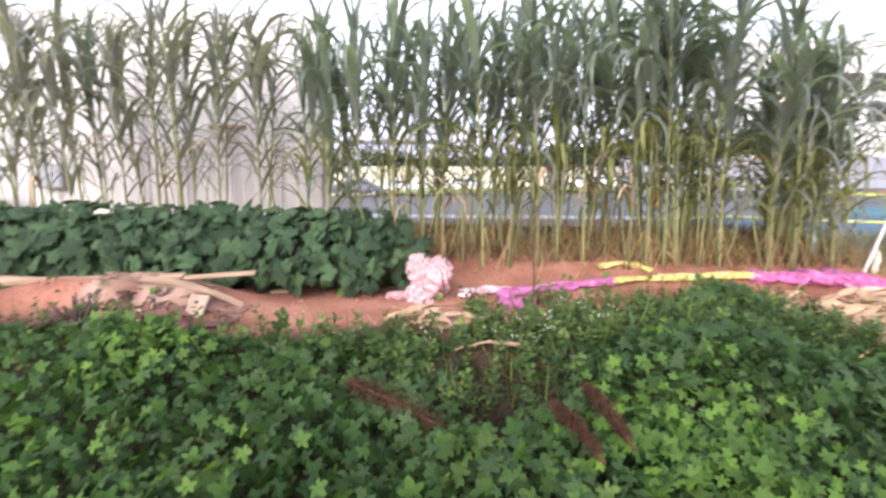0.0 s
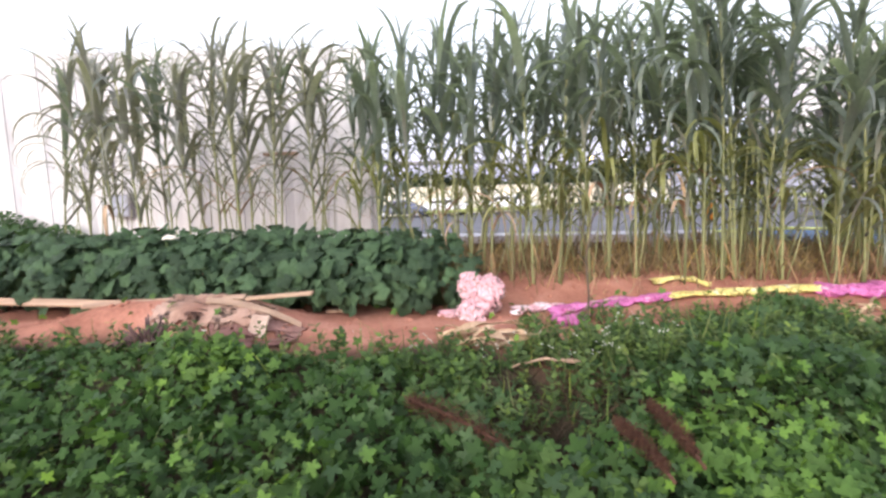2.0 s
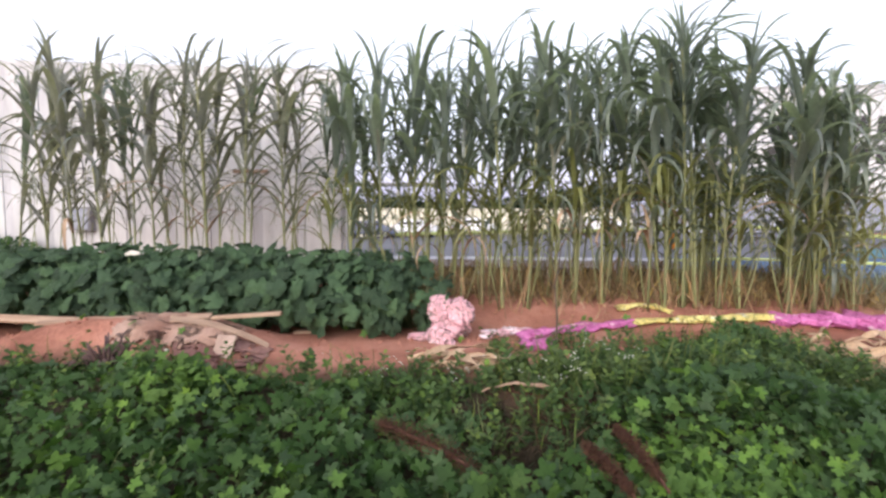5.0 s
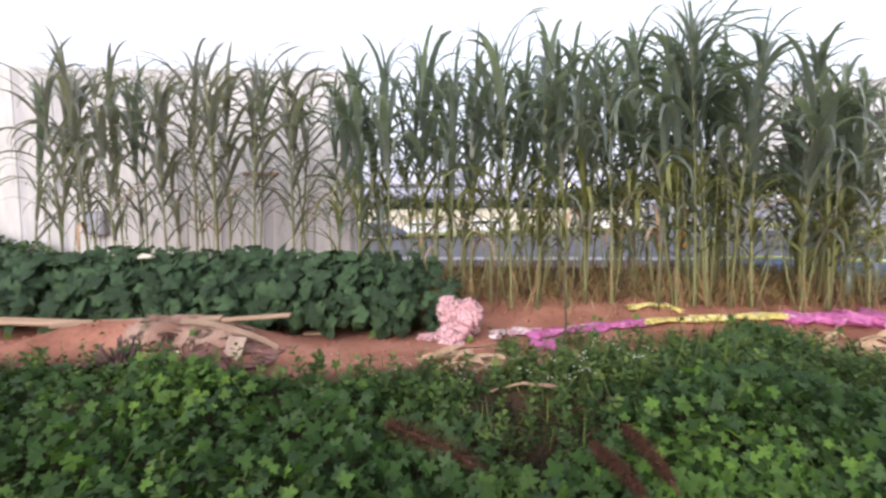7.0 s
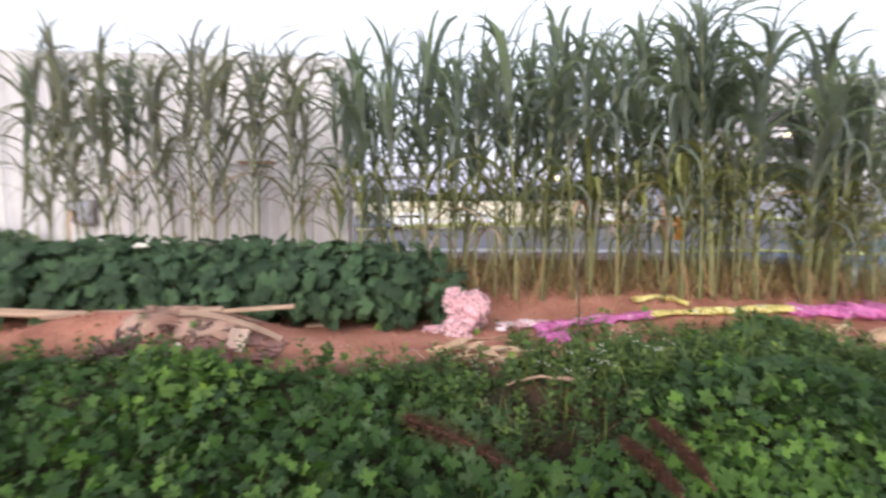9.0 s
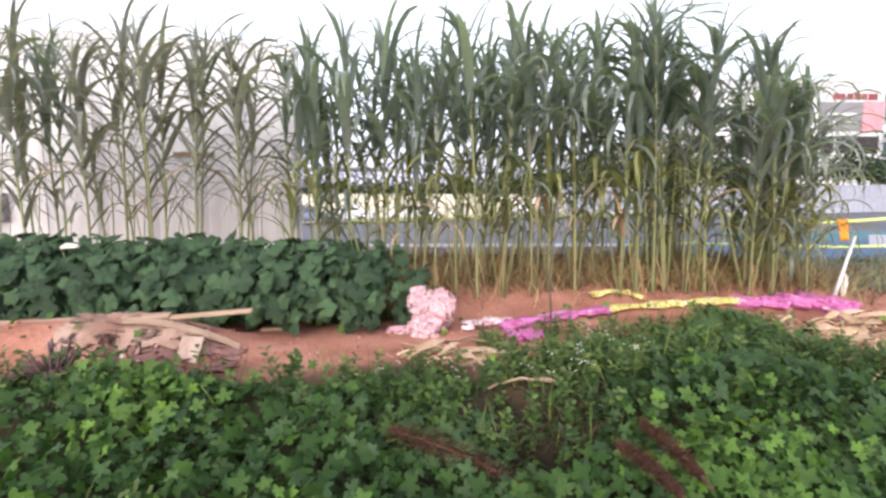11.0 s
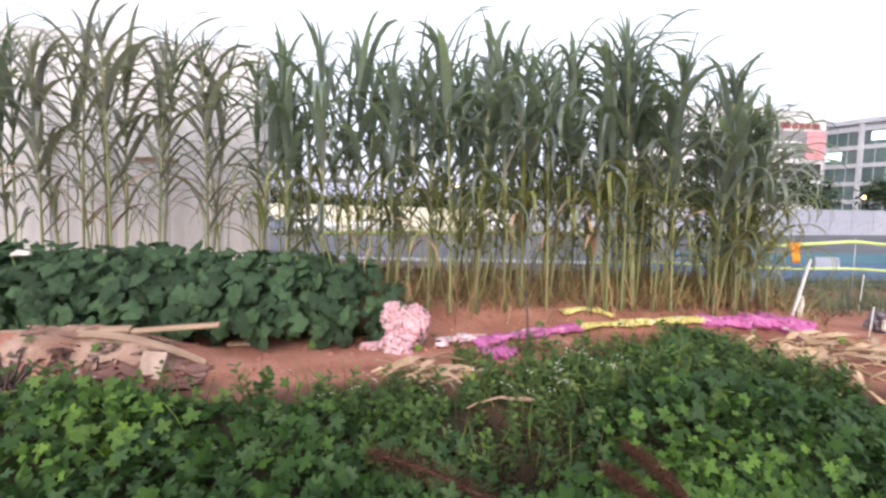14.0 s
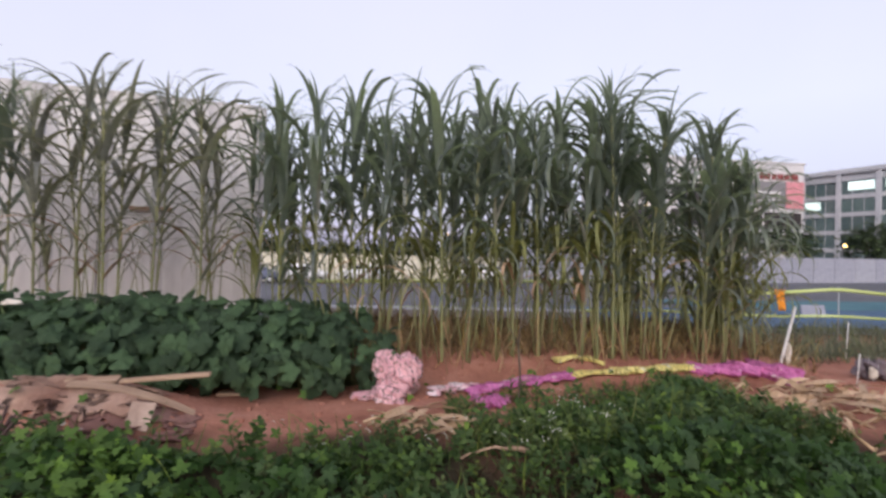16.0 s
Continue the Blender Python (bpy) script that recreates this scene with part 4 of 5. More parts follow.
# bowed edge strip of the sheet
bow = thing("bent_lath", "pale bowed lath springing from the mound", "lath", at=(0, 0, 0))
bow_line = [Vector((-1.66 + 0.63 * float(u), 3.93 - 0.02 * float(u), 0.078 + 0.02 * float(u) - 0.168 * float(u) ** 1.9)) for u in np.linspace(0, 1, 15)]
v, f = [], []
for k, q in enumerate(bow_line):
    for dy, dz in ((-0.022, -0.012), (0.022, 0.008), (0.022, 0.014), (-0.022, -0.006)):
        v.append((q.x, q.y + dy * (1 - 0.5 * (k / 14) ** 3), q.z + dz))
    if k:
        f += [(4 * k - 4 + e, 4 * k - 4 + (e + 1) % 4, 4 * k + (e + 1) % 4, 4 * k + e) for e in range(4)]
f += [(0, 1, 2, 3), (56, 57, 58, 59)]
part_mesh("lath", mesh_of("lath", v, f, WOOD, False), bow)
card = plank((-1.262, 3.72, -0.15), (-1.245, 3.83, 0.012), 0.125, 0.006, 0.0)
card.name = "cardboard_piece"
card.data.materials.clear(), card.data.materials.append(CARD)
tagged(card, "torn pale cardboard flap leaning on the mound", "cardboard")
card2 = plank((-2.72, 3.86, -0.13), (-2.51, 3.95, -0.015), 0.06, 0.005, 0.2)
card2.name = "cardboard_piece"
card2.data.materials.clear(), card2.data.materials.append(CARD)
tagged(card2, "creased cardboard strip leaning on the mound", "cardboard")
for a, b, w in (((-1.72, 3.78, -0.10), (-1.60, 3.90, 0.0), 0.05), ((-1.56, 3.74, -0.13), (-1.50, 3.86, -0.04), 0.07), ((-1.86, 3.86, -0.03), (-1.66, 3.93, 0.035), 0.045), ((-1.2, 3.84, -0.12), (-1.06, 3.90, -0.09), 0.05)):
    scrap = plank(a, b, w, 0.004, 0.4)
    scrap.name = "cardboard_piece"
    scrap.data.materials.clear(), scrap.data.materials.append(CARD)
    tagged(scrap, "small torn cardboard piece on the soil mound", "cardboard", "torn cardboard")


stake = thing("stake", "thin pale stake stuck upright in the soil", "stake", at=(-3.49, 4.02, gz(-3.49, 4.02)))
part_mesh("stick", mesh_of("stick", *tube([(-0.01, 0, -0.05), (0.0, 0, 0.06), (-0.03, 0.01, 0.10 - gz(-3.49, 4.02))], [0.008, 0.007, 0.006], 6), WOOD), stake)


def lump(name, label, cat, at, size, mat, seed, rough=0.5, group=""):
    bm = bmesh.new()
    bmesh.ops.create_icosphere(bm, subdivisions=4, radius=1)
    for v in bm.verts:
        d = v.co.copy()
        r = 1 + rough * noise.noise(d * 1.3 + Vector((seed, 0, 0))) + 0.35 * rough * abs(noise.noise(d * 4 + Vector((seed, 3, 0)))) + 0.12 * rough * noise.noise(d * 9)
        v.co = Vector((d.x * size[0], d.y * size[1], d.z * size[2])) * r
    me = bpy.data.meshes.new(name)
    bm.to_mesh(me), bm.free(), me.materials.append(mat)
    me.polygons.foreach_set("use_smooth", [True] * len(me.polygons))
    ob = new(name, me)
    ob.matrix_basis = Matrix.Translation(at)
    return tagged(ob, label, cat, group)


for i, (x, y, r) in enumerate(((-1.66, 3.72, 0.015), (-1.55, 3.70, 0.012), (-1.49, 3.74, 0.014), (-1.60, 3.78, 0.010))):
    lump("plastic_scrap", "small crumpled dirty white plastic scrap on soil", "scrap", (x, y, gz(x, y) + r * 0.5), (r * 1.3, r, r * 0.8), SCRAP, i + 2.0, 0.9, "scraps")
lump("plastic_scrap", "white plastic scrap caught on squash leaves", "scrap", (-2.24, 4.42, 0.44), (0.045, 0.03, 0.016), SCRAP, 9.0, 0.9)


# ---- cloths ----
def crumple(name, mat, at, size, seed, parent):
    """Bunched cloth: sharp folds over a lump, flat below."""
    bm = bmesh.new()
    bmesh.ops.create_icosphere(bm, subdivisions=5, radius=1)
    for v in bm.verts:
        d = v.co.copy()
        turn = math.atan2(d.y, d.x) + 0.9 * d.z + 0.6 * noise.noise(d * 1.1 + Vector((seed, 0, 0)))
        pc, ps = math.cos(turn), math.sin(turn)
        pleat = 1 - 2 * abs(math.sin(3.5 * turn + seed + 2.2 * noise.noise((1.5 * pc + seed, 1.5 * ps, 1.2 * d.z))))
        small = 1 - 2 * abs(noise.noise((5 * pc, 5 * ps + seed, 1.6 * d.z)))
        box_r = 1.04 + 0.22 * math.exp(-((d - Vector((-0.68, -0.15, 0.72))).length_squared) / 0.12)
        r = box_r * (0.80 + 0.24 * pleat + 0.14 * small + 0.42 * noise.noise(d * 0.9 + Vector((0, seed, 0))))
        v.co = Vector((d.x * size[0] * r, d.y * size[1] * r, max(d.z, -0.85) * size[2] * r))
    return part(name, bm, mat, parent, m=Matrix.Translation(at), smooth=True)


bag = thing("floral_cloth", "crumpled pink and white floral cloth on soil", "cloth", at=(0.02, 4.46, -0.12))
crumple("main_fold", FLORAL, (0.03, 0, 0.13), (0.125, 0.10, 0.115), 1.3, bag)
crumple("upper_fold", FLORAL, (-0.045, 0.01, 0.185), (0.09, 0.075, 0.08), 2.6, bag)
crumple("side_loop", FLORAL, (0.10, -0.02, 0.18), (0.07, 0.065, 0.09), 5.9, bag)
crumple("fold", FLORAL, (-0.02, -0.05, 0.05), (0.115, 0.09, 0.08), 4.1, bag)
crumple("trailing_end", FLORAL, (-0.15, -0.07, 0.010), (0.11, 0.06, 0.028), 7.7, bag)
crumple("hanging_end", FLORAL, (-0.02, -0.14, 0.02), (0.10, 0.07, 0.07), 9.4, bag)


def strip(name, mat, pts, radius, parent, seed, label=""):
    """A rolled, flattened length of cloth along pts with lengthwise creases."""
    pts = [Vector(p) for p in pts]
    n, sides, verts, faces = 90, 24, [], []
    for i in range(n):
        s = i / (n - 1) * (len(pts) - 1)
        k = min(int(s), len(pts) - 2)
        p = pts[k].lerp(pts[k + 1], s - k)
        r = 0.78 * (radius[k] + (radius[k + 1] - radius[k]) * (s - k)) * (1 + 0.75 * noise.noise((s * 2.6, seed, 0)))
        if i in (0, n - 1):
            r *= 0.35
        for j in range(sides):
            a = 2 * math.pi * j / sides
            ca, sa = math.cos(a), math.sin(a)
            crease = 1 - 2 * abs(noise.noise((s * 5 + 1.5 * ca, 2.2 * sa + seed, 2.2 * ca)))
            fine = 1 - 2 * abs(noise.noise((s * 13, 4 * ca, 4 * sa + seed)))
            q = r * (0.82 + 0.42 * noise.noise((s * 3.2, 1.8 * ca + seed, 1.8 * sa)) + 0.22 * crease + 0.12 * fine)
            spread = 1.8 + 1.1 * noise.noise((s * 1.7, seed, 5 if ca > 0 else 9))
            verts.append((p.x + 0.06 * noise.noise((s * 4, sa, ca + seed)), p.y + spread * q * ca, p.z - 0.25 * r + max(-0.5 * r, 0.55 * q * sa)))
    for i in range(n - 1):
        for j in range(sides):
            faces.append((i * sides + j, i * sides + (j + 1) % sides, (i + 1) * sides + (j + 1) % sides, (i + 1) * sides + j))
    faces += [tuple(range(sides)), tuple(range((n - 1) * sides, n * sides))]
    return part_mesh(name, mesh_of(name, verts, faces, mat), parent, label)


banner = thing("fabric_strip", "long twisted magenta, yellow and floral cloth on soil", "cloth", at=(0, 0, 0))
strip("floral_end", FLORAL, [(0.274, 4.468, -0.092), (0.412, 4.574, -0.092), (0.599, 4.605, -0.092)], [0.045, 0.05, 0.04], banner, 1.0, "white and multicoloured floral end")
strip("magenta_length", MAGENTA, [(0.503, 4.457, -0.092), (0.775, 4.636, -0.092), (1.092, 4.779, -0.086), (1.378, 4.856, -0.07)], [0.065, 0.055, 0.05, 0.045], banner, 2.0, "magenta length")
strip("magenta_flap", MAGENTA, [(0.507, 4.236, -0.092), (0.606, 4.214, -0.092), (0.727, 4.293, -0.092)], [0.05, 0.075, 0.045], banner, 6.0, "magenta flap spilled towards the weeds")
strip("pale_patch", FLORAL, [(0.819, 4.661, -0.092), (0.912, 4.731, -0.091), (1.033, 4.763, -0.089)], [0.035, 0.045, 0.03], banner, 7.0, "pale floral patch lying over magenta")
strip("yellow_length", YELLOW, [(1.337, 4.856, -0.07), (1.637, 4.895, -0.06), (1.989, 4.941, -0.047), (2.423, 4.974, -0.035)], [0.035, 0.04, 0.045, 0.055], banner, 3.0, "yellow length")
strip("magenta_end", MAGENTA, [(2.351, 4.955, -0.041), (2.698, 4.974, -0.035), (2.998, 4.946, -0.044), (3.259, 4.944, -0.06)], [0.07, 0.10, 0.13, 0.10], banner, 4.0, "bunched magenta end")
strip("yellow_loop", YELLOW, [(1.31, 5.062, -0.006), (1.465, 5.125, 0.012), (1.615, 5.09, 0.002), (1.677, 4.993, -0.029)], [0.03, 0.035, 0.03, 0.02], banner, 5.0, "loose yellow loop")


# ---- dry stalks ----
def dry_pile(name, label, boxes, count, seed):
    rng = random.Random(seed)
    x0, x1, y0, y1 = boxes
    p = thing(name, label, "dry stalks", at=((x0 + x1) / 2, (y0 + y1) / 2, gz((x0 + x1) / 2, (y0 + y1) / 2)))
    o = Vector(p.matrix_world.translation)
    for i in range(count):
        c = Vector((rng.uniform(x0, x1), rng.uniform(y0, y1), 0))
        a, ln = rng.gauss(0, 0.5), rng.uniform(0.12, 0.34)
        pts = []
        for k in range(5):
            s = k / 4 - 0.5
            x, y = c.x + ln * s * math.cos(a), c.y + ln * s * math.sin(a)
            pts.append(Vector((x, y, gz(x, y) + 0.012 + 0.075 * (i / count) * rng.uniform(0.5, 1) + 0.02 * math.cos(s * 5))) - o)
        w = rng.uniform(0.006, 0.013)
        v, f = tube(pts, [w, w * 1.1, w, w * 0.9, w * 0.5], 5)
        part_mesh("stalk", mesh_of("stalk", v, f, STRAW), p)
        if i % 2:
            me = corn_leaf(rng, ln * 1.2, 0.045, radians(12), radians(25), STRAW)
            part_mesh("leaf", me, p, m=Matrix.Translation(pts[2] + Vector((0, 0, 0.01))) @ Matrix.Rotation(a + rng.gauss(0, 0.6), 4, "Z") @ Matrix.Rotation(rng.uniform(-0.9, 0.9), 4, "X"))


dry_pile("dry_stalk_pile", "loose heap of pale dried corn stalks and husks", (2.25, 3.25, 3.75, 4.5), 70, 5)
dry_pile("dry_stalk_litter", "scattered dried stalks at the weedy edge", (-0.10, 0.26, 3.6, 3.88), 16, 6)


def husk(a, b, width, lift, seed):
    """A pale dead corn leaf lying curled on the soil from a to b."""
    a, b = Vector(a), Vector(b)
    d = b - a
    me = corn_leaf(random.Random(seed), d.length, width, radians(9), radians(20), STRAW)
    ob = new("dead_corn_leaf", me)
    ob.matrix_basis = Matrix.Translation((a.x, a.y, gz(a.x, a.y) + lift)) @ Matrix.Rotation(math.atan2(d.y, d.x), 4, "Z") @ Matrix.Rotation(-0.45, 4, "X")
    ob.modifiers.new("thickness", "SOLIDIFY").thickness = 0.002
    tagged(ob, "pale dead corn leaf curled on the soil", "dead leaf", "dead corn leaves")


for k, (a, b, w) in enumerate((((0.0, 3.95), (0.31, 3.66), 0.055), ((-0.10, 3.64), (0.12, 3.76), 0.07), ((0.02, 3.70), (0.29, 3.63), 0.06), ((0.20, 4.10), (0.36, 4.16), 0.04), ((-0.14, 3.98), (-0.04, 3.90), 0.03))):
    husk(a, b, w, 0.035, 700 + k)
dry_pile("dry_stalk_litter", "few dried sticks beside the stalk heap", (2.2, 2.6, 3.25, 3.6), 8, 9)
long = thing("dry_stick", "single pale dry corn stick lying on soil", "stick", at=(0, 0, 0))
line = [(0.27 + 0.04 * u, 3.29 + 0.0075 * u + 0.02 * math.sin(0.62 * u), -0.088 + 0.03 * math.sin(0.33 * u) + 0.004 * math.sin(2.1 * u)) for u in range(9)]
part_mesh("stick", mesh_of("stick", *tube(line, [0.004 + 0.0004 * u ** 1.5 for u in range(9)], 6), WOOD), long)


# ---- pole, posts and net by the path ----
pole = thing("leaning_pole", "white plastic pole leaning, wrapped in clear film", "pole", at=(3.25, 5.06, gz(3.25, 5.06)))
g = gz(3.25, 5.06)
part_mesh("pole", mesh_of("pole", *tube([(-0.02, -0.01, -0.05), (0.26, 0.15, 0.43 - g)], [0.014, 0.013], 10), PLASTIC_WHITE), pole)
crumple("film", SCRAP, (0.14, 0.075, 0.09), (0.022, 0.02, 0.085), 2.2, pole)
net = thing("net_fence", "low fence of thin posts with pale netting", "fence", at=(0, 0, 0))
posts = [(4.10, 5.19, 0.03), (5.08, 6.3, 0.18), (5.2, 5.2, 0.05)]
for x, y, top in posts:
    g = gz(x, y)
    part_mesh("post", mesh_of("post", *tube([(x, y, g - 0.05), (x + 0.03, y, top)], [0.006, 0.0055], 8), PLASTIC_WHITE), net)
strands = []
for (ax, ay, at_), (bx, by, bt) in (((4.13, 5.19, 0.02), (5.23, 5.2, 0.04)),):
    ag, bg = gz(ax, ay), gz(bx, by)
    nn = max(4, int(abs(bx - ax) / 0.09))
    for k in range(nn + 1):
        s = k / nn
        x, y = ax + (bx - ax) * s, ay + (by - ay) * s
        sag = 0.05 * math.sin(math.pi * s)
        strands.append(tube([(x, y, gz(x, y)), (x, y, at_ + (bt - at_) * s - sag)], [0.0006, 0.0006], 3))
    for k in range(6):
        w = k / 5
        strands.append(tube([(ax + (bx - ax) * q, ay + (by - ay) * q, (ag + (bg - ag) * q) * (1 - w) + (at_ + (bt - at_) * q - 0.05 * math.sin(math.pi * q)) * w) for q in np.linspace(0, 1, 9)], [0.0006] * 9, 3))
tagged(part_mesh("netting", mesh_of("netting", *merge(strands), PLASTIC_WHITE), net), kind="stuff")
crate = thing("feed_sack", "purplish-grey woven sack with pale folds behind netting", "sack", at=(4.5, 5.42, gz(4.5, 5.42)))
crumple("sack", SACK, (0, 0, 0.09), (0.17, 0.11, 0.10), 3.3, crate)
crumple("pale_fold", SCRAP, (-0.09, -0.09, 0.08), (0.035, 0.03, 0.055), 5.3, crate)

# ---- barrier tape ----
barrier = thing("barrier_tape", "lime-yellow barrier tapes strung on thin posts", "barrier", at=(0, 0, 0))
for name, zs, tw in (("upper_tape", [0.40, 0.44, 0.47, 0.53, 0.44, 0.38, 0.46, 0.39, 0.44, 0.42], 0.046), ("lower_tape", [0.05, 0.08, 0.06, 0.10, 0.07, 0.045, 0.06, 0.02, 0.05, 0.04], 0.036)):
    xs = np.linspace(-1.0, 11.0, 61)
    kz = np.interp(xs, [-1.0, 0.6, 2.2, 3.6, 4.7, 5.6, 6.7, 7.6, 9.2, 11.0], zs)
    verts, faces = [], []
    for i, (x, z) in enumerate(zip(xs, kz)):
        tw_ = 0.35 * math.sin(1.7 * x + len(name))
        dy, dz = 0.5 * tw * math.sin(tw_), 0.5 * tw * math.cos(tw_)
        verts += [(x, 8.1 - dy, z - dz), (x, 8.1 + dy, z + dz)]
        if i:
            faces.append((2 * i - 2, 2 * i, 2 * i + 1, 2 * i - 1))
    ob = part_mesh(name, mesh_of(name, verts, faces, TAPE), barrier)
    ob.modifiers.new("thickness", "SOLIDIFY").thickness = 0.002
for x in (-0.9, 1.4, 3.0, 4.72, 6.75, 8.9, 10.9):
    part_mesh("post", mesh_of("post", *tube([(x, 8.13, gz(x, 8.13) - 0.05), (x, 8.13, 0.5)], [0.008, 0.008], 8), WIRE), barrier)


def flag(x, y, z, tilt):
    fl = thing("warning_flag", "small orange warning flag hung on tape", "flag", "warning flags", (x, y, z))
    verts, faces = [], []
    for j in range(7):
        for i in range(5):
            u, w = i / 4 - 0.5, j / 6
            verts.append((u * 0.17 * (1 - 0.35 * w) + 0.02 * w, 0.02 * math.sin(5 * u + 2 * w), 0.13 - 0.30 * w))
            if i and j:
                k = j * 5 + i
                faces.append((k - 6, k - 5, k, k - 1))
    ob = part_mesh("cloth", mesh_of("cloth", verts, faces, ORANGE), fl, m=Matrix.Rotation(tilt, 4, "Y"))
    ob.modifiers.new("thickness", "SOLIDIFY").thickness = 0.003
    part("hem", box((-0.09, -0.006, 0.122), (0.09, 0.006, 0.138), 0.002), ORANGE, fl)


flag(2.64, 8.04, 0.40, 0.1)
flag(5.71, 8.04, 0.30, -0.08)
board = thing("pale_board", "small pale grey board leaning on the tarpaulin", "board", at=(9.95, 12.1, gz(9.95, 12.1) + 0.055))
lean = Matrix.Rotation(radians(-12), 4, "X")
part("panel", box((-0.30, -0.02, 0.0), (0.30, 0.02, 0.24), 0.008), GREY_PANEL, board, m=lean)
part("batten", box((-0.30, 0.022, 0.12), (0.30, 0.045, 0.16), 0.004), WOOD, board, m=lean)

# ---- car park and distance ----
cream = tagged(new("wall_cream"), "low cream painted boundary wall with coping", "wall", kind="structure")
part("face", box((-40, 46, -3.2), (20, 46.25, 0.55)), CREAM, cream)
part("coping", box((-40, 45.94, 0.554), (20, 46.31, 0.68), 0.03), CREAM, cream)
for x in range(-38, 20, 4):
    part("pier", box((x - 0.2, 45.9, -3.2), (x + 0.2, 45.996, 0.55), 0.02), CREAM, cream)
greyf = tagged(new("wall_fence"), "grey steel site fence in tall flat panels", "fence", kind="structure")
fp = bpy.data.meshes.new("panel")
b = box((-0.98, -0.03, -1.0), (0.98, 0.03, 1.35), 0.01)
b.to_mesh(fp), b.free(), fp.materials.append(GREY_PANEL)
for i in range(34):
    x = 12 + 2 * i
    part_mesh("panel", fp, greyf, m=Matrix.Translation((x, 42.0, 0.012 * (x - 31) + 0.09)))


def car(at, yaw, mat, label):
    c = thing("parked_car", label, "car", "parked cars", at)
    c.matrix_basis = pose(*at, 0, 0, yaw)
    prof = [(-2.1, 0.35), (-2.15, 0.7), (-1.95, 0.95), (-1.35, 1.02), (-0.85, 1.42), (0.55, 1.46), (1.25, 1.02), (2.0, 0.86), (2.15, 0.55), (2.1, 0.32)]
    bm = bmesh.new()
    ring = [[bm.verts.new((x, sy * (0.84 if z < 1.1 else 0.66), z)) for x, z in prof] for sy in (-1, 1)]
    n = len(prof)
    bm.faces.new(ring[0][::-1]), bm.faces.new(ring[1])
    for k in range(n):
        bm.faces.new((ring[0][k], ring[0][(k + 1) % n], ring[1][(k + 1) % n], ring[1][k]))
    bmesh.ops.recalc_face_normals(bm, faces=bm.faces)
    bmesh.ops.bevel(bm, geom=list(bm.edges), offset=0.05, segments=2, affect="EDGES")
    part("body", bm, mat, c, smooth=True)
    for sy in (-1, 1):
        q = [(-1.15, 1.08), (-0.75, 1.36), (0.5, 1.39), (1.05, 1.08)]
        wv = [(x, sy * (0.855 - 0.2 * max(0, (z - 1.08) / 0.32)), z) for x, z in q] + [(x, sy * (0.80 - 0.2 * max(0, (z - 1.08) / 0.32)), z) for x, z in q]
        part_mesh("side_window", mesh_of("side_window", wv, [(0, 1, 2, 3), (4, 7, 6, 5), (0, 4, 5, 1), (1, 5, 6, 2), (2, 6, 7, 3), (3, 7, 4, 0)], DARK_GLASS, False), c)
        for x in (-1.35, 1.35):
            w = part_mesh("wheel", mesh_of("wheel", *tube([(x, sy * 0.68, 0.32), (x, sy * 0.70, 0.32), (x, sy * 0.86, 0.32), (x, sy * 0.88, 0.32)], [0.28, 0.32, 0.32, 0.28], 18), DARK), c)
            part_mesh("rim", mesh_of("rim", *tube([(x, sy * 0.87, 0.32), (x, sy * 0.895, 0.32)], [0.19, 0.16], 14), WIRE), w)
    for sy in (-0.55, 0.55):
        part("headlight", box((2.04, sy - 0.16, 0.62), (2.16, sy + 0.16, 0.76), 0.03), PLASTIC_WHITE, c)


for x, y, yaw, mt, lab in ((-9.6, 43.2, 8, CAR_BLUE, "grey-blue parked saloon car"), (-6.1, 43.6, 172, CAR_WHITE, "white parked hatchback car"), (-1.0, 43.8, 5, CAR_WHITE, "white parked saloon car"), (8.6, 42.8, 178, CAR_WHITE, "white car parked apart on asphalt")):
    car((x, y, gz(x, y) + 0.03), yaw, mt, lab)


def tree(at, height, spread, seed, label="dark leafy roadside tree, dense crown"):
    rng = random.Random(seed)
    t = thing("tree", label, "tree", "distant trees", at)
    limbs = [tube([(0, 0, -0.3), (0.1, 0, height * 0.3), (0.0, 0.1, height * 0.6), (0.1, 0, height * 0.85)], [0.2, 0.16, 0.1, 0.04], 7)]
    tips = []
    for i in range(9):
        a, h = 2.4 * i + rng.random(), height * rng.uniform(0.28, 0.6)
        e = Vector((spread * 0.75 * math.cos(a), spread * 0.75 * math.sin(a), h + height * rng.uniform(0.1, 0.3)))
        limbs.append(tube([(0, 0, h), e * 0.5 + Vector((0, 0, h * 0.5)), e], [0.08, 0.05, 0.02], 5))
        tips.append(e)
    part_mesh("trunk", mesh_of("trunk", *merge(limbs), BARK), t)
    clumps = []
    for _ in range(1500):
        e = rng.choice(tips + [Vector((0, 0, height * 0.85))])
        p = e + Vector((rng.gauss(0, spread * 0.26), rng.gauss(0, spread * 0.26), rng.gauss(0, height * 0.11)))
        s = rng.uniform(0.12, 0.26)
        q = [p + Vector((rng.gauss(0, s), rng.gauss(0, s), rng.gauss(0, s * 0.6))) for _ in range(4)]
        clumps.append((q, [(0, 1, 2), (0, 2, 3)]))
    part_mesh("crown", mesh_of("crown", *merge(clumps), TREE_LEAF), t)


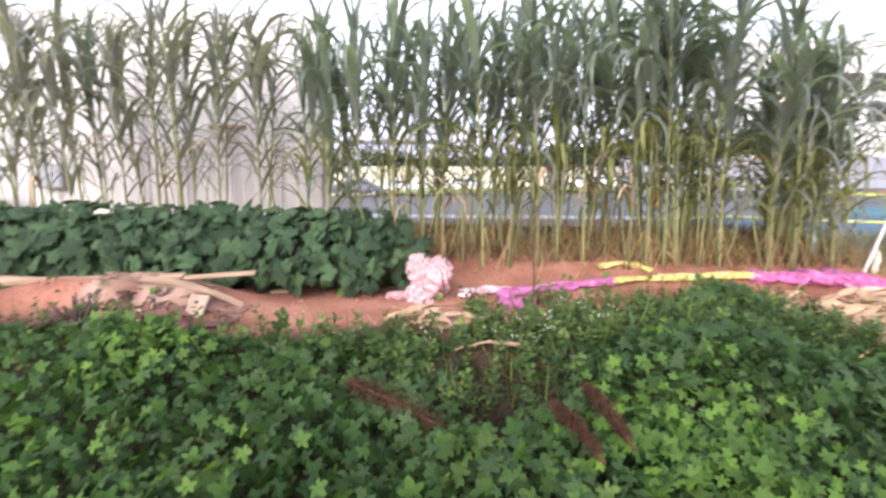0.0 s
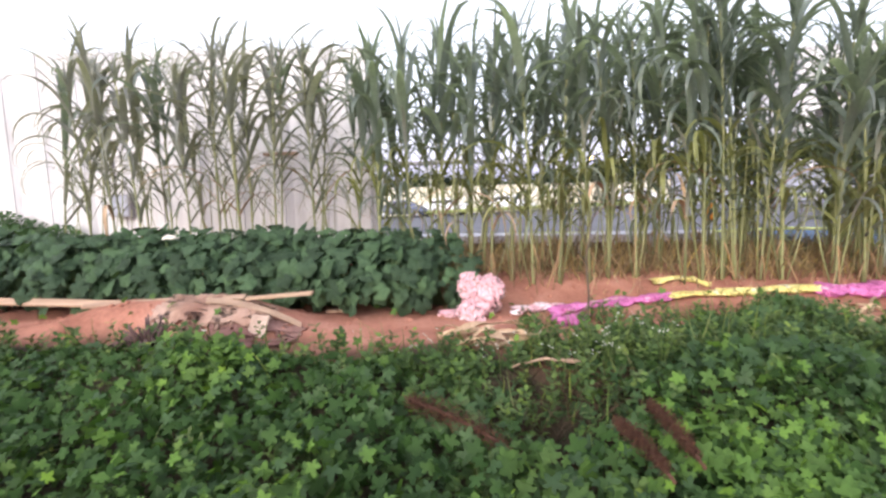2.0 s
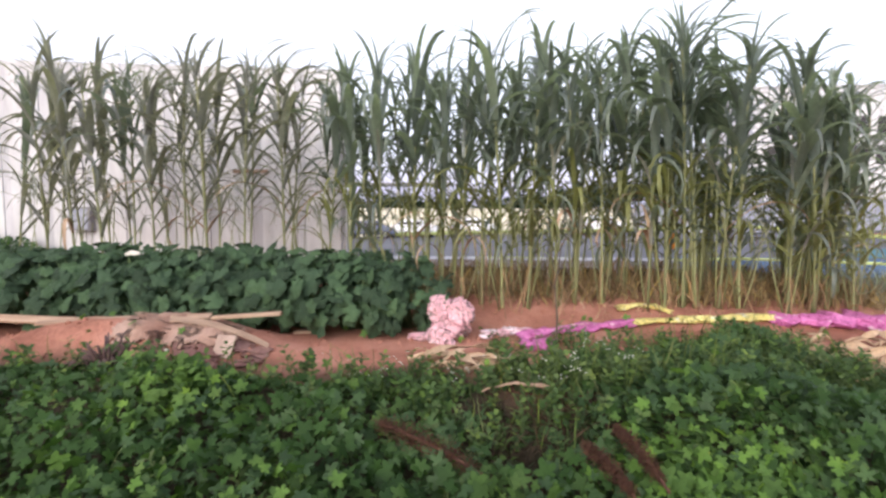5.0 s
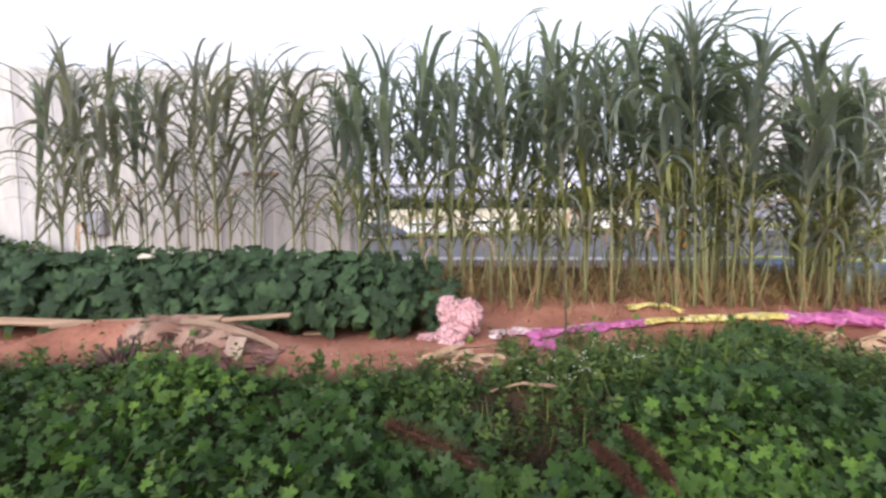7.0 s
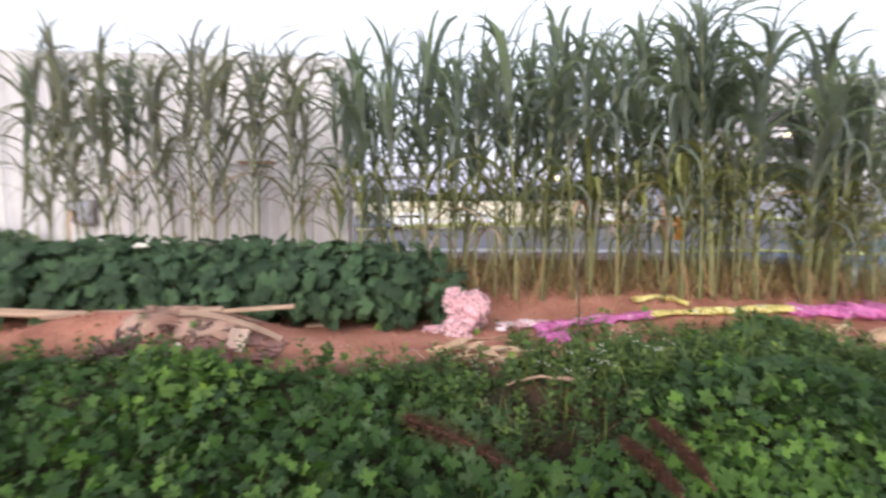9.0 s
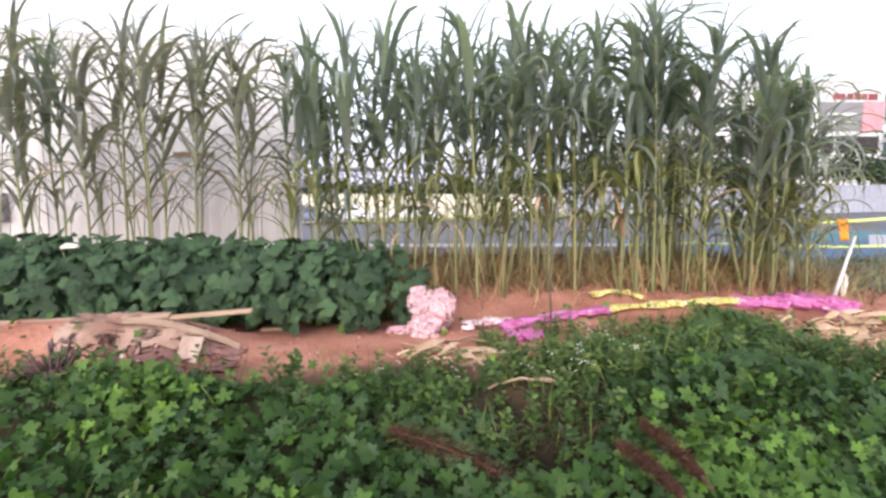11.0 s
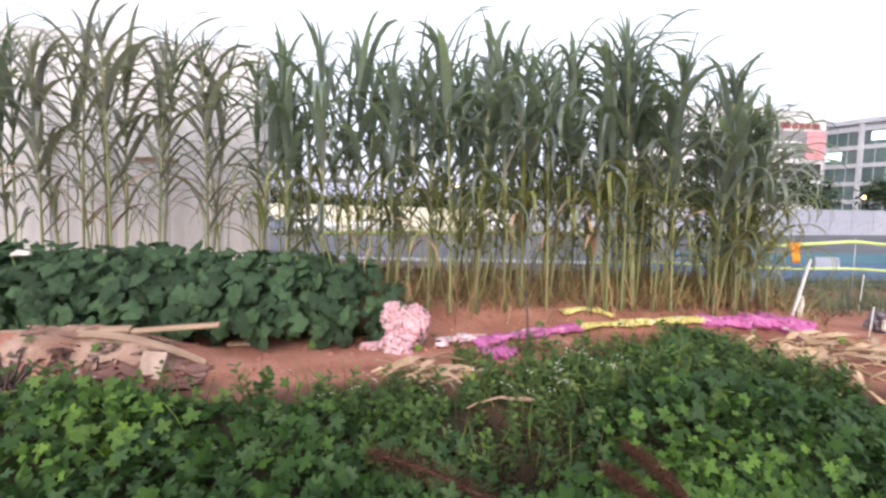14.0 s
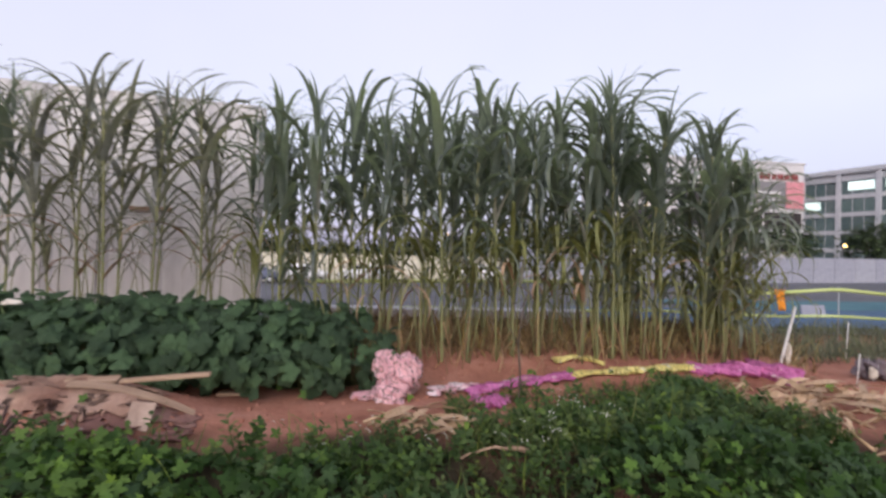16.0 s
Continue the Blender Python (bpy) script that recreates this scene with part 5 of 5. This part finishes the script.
for i, (x, y, h, r) in enumerate(((-17, 60, 4.6, 2.4), (-13.0, 62, 4.4, 2.4), (-9.0, 59, 3.8, 2.2), (-4.5, 63, 3.4, 2.3), (0.0, 60, 3.1, 2.2), (4.5, 62, 3.5, 2.4), (9.0, 60, 4.0, 2.4), (13.5, 62, 4.6, 2.5), (18.0, 60, 6.0, 2.8), (23.0, 61, 6.2, 2.8), (28.5, 60, 6.0, 2.8), (35.0, 61, 6.0, 2.8), (47.9, 58, 6.0, 3.0), (54.5, 54, 5.6, 2.4), (58.5, 53, 5.8, 2.5))):
    tree((x, y, gz(x, y)), h, r, 500 + i)


def street_lamp(x, y, z, mat, label):
    g = gz(x, y)
    l = thing("street_lamp", label, "street lamp", "street lamps", (x, y, g))
    part_mesh("pole", mesh_of("pole", *tube([(0, 0.3, -0.2), (0, 0.3, z - g), (0, 0.1, z - g + 0.15)], [0.07, 0.05, 0.04], 8), WIRE), l)
    bm = bmesh.new()
    bmesh.ops.create_icosphere(bm, subdivisions=2, radius=0.16)
    part("bulb", bm, mat, l, "glowing lamp head", m=Matrix.Translation((0, 0, z - g)), smooth=True)


street_lamp(23.3, 45.0, 5.85, WARM, "tall street lamp glowing warm")
street_lamp(10.7, 58.0, 2.9, COOL, "low street lamp glowing white")
street_lamp(7.3, 58.0, 3.1, WARM, "low street lamp glowing amber")
street_lamp(47.8, 50.0, 3.0, WARM, "street lamp glowing amber before the offices")

shed = thing("flat_canopy", "low open shelter with dark flat roof", "shelter", at=(-9.0, 54, gz(-9, 54)))
g = gz(-9, 54)
part("roof", box((-5, -1.5, 2.9 - g), (5.5, 1.5, 3.2 - g), 0.04), SIGN_GREY, shed)
for x in (-4.6, 0.2, 5.1):
    part("post", box((x - 0.08, -1.2, -0.2), (x + 0.08, -1.04, 2.896 - g), 0.01), WIRE, shed)

# white building with sign panels
wb = thing("white_building", "white rendered building with sign panels and dark glazing", "building", at=(0, 78, -1.5))
part("wall", box((36, 0, -1.0), (67.6, 14, 18.5)), RENDER_WHITE, wb)
part("roof", box((35.8, -0.2, 18.504), (67.8, 14.2, 18.8), 0.05), RENDER_WHITE, wb)
part("sign_panel", box((58.0, -0.25, 11.5), (64.3, -0.004, 15.6), 0.03), SIGN_GREY, wb, "grey sign panel")
part("sign_panel", box((64.32, -0.3, 11.4), (67.4, -0.004, 15.7), 0.03), SIGN_RED, wb, "rose red sign panel")
for x0, x1 in ((59.8, 61.6), (61.9, 62.8), (63.0, 63.9), (64.1, 64.9), (65.1, 66.5)):
    part("lettering_bar", box((x0, -0.12, 15.95), (x1, -0.004, 16.85), 0.02), SIGN_BAR, wb)
for z in (12.4, 13.6):
    part("lettering_bar", box((59.0, -0.32, z), (63.4, -0.254, z + 0.4), 0.01), RENDER_WHITE, wb)
for x0, x1 in ((38, 44), (45, 51), (52, 58), (58.4, 60.4), (60.8, 67.2)):
    part("window_band", box((x0, -0.1, 8.2), (x1, -0.004, 10.7), 0.03), DARK_GLASS, wb)
for x0, x1 in ((38, 44), (45, 51), (52, 57)):
    part("window_band", box((x0, -0.1, 12.2), (x1, -0.004, 14.6), 0.03), DARK_GLASS, wb)

# grey office with a frame of bays
off = thing("office_building", "grey office block with lit and dim window bays", "building", at=(69.6, 80, -1.5))
ang = math.degrees(math.atan2(-11.1, 3.0))
off.matrix_basis = pose(69.6, 80, -1.5, 0, 0, ang)
part("wall", box((-0.6, 0.35, -1), (40, 14, 16.7)), OFFICE, off)
part("roof", box((-0.9, -0.3, 16.704), (40, 14, 17.4), 0.05), OFFICE, off)
for i in range(8):
    x = -0.3 + 5.5 * i
    part("column", box((x - 0.35, -0.2, -1), (x + 0.35, 0.346, 16.7), 0.03), OFFICE, off)
for r in range(7):
    z = 15.6 - 2.75 * r
    part("spandrel", box((-0.6, -0.05, z - 0.02), (39, 0.346, z + 0.62), 0.02), OFFICE, off)
lit = {(0, 1): (0.2, 0.95), (0, 2): (0.1, 0.9), (1, 0): (0.0, 0.5), (0, 4): (0.2, 0.8), (2, 3): (0.3, 0.6)}
for r in range(6):
    for i in range(7):
        x0, z1 = 0.05 + 5.5 * i, 15.57 - 2.75 * r
        w = part("window", box((x0, 0.12, z1 - 2.1), (x0 + 4.8, 0.34, z1)), GLASS, off)
        for k in (1, 2):
            part("mullion", box((x0 + 1.6 * k - 0.04, 0.06, z1 - 2.1), (x0 + 1.6 * k + 0.04, 0.116, z1)), OFFICE, w)
        if (r, i) in lit:
            a, b2 = lit[(r, i)]
            part("lit_pane", box((x0 + 4.8 * a, 0.08, z1 - 1.5), (x0 + 4.8 * b2, 0.116, z1 - 0.2)), LIT, w, "brightly lit pane")
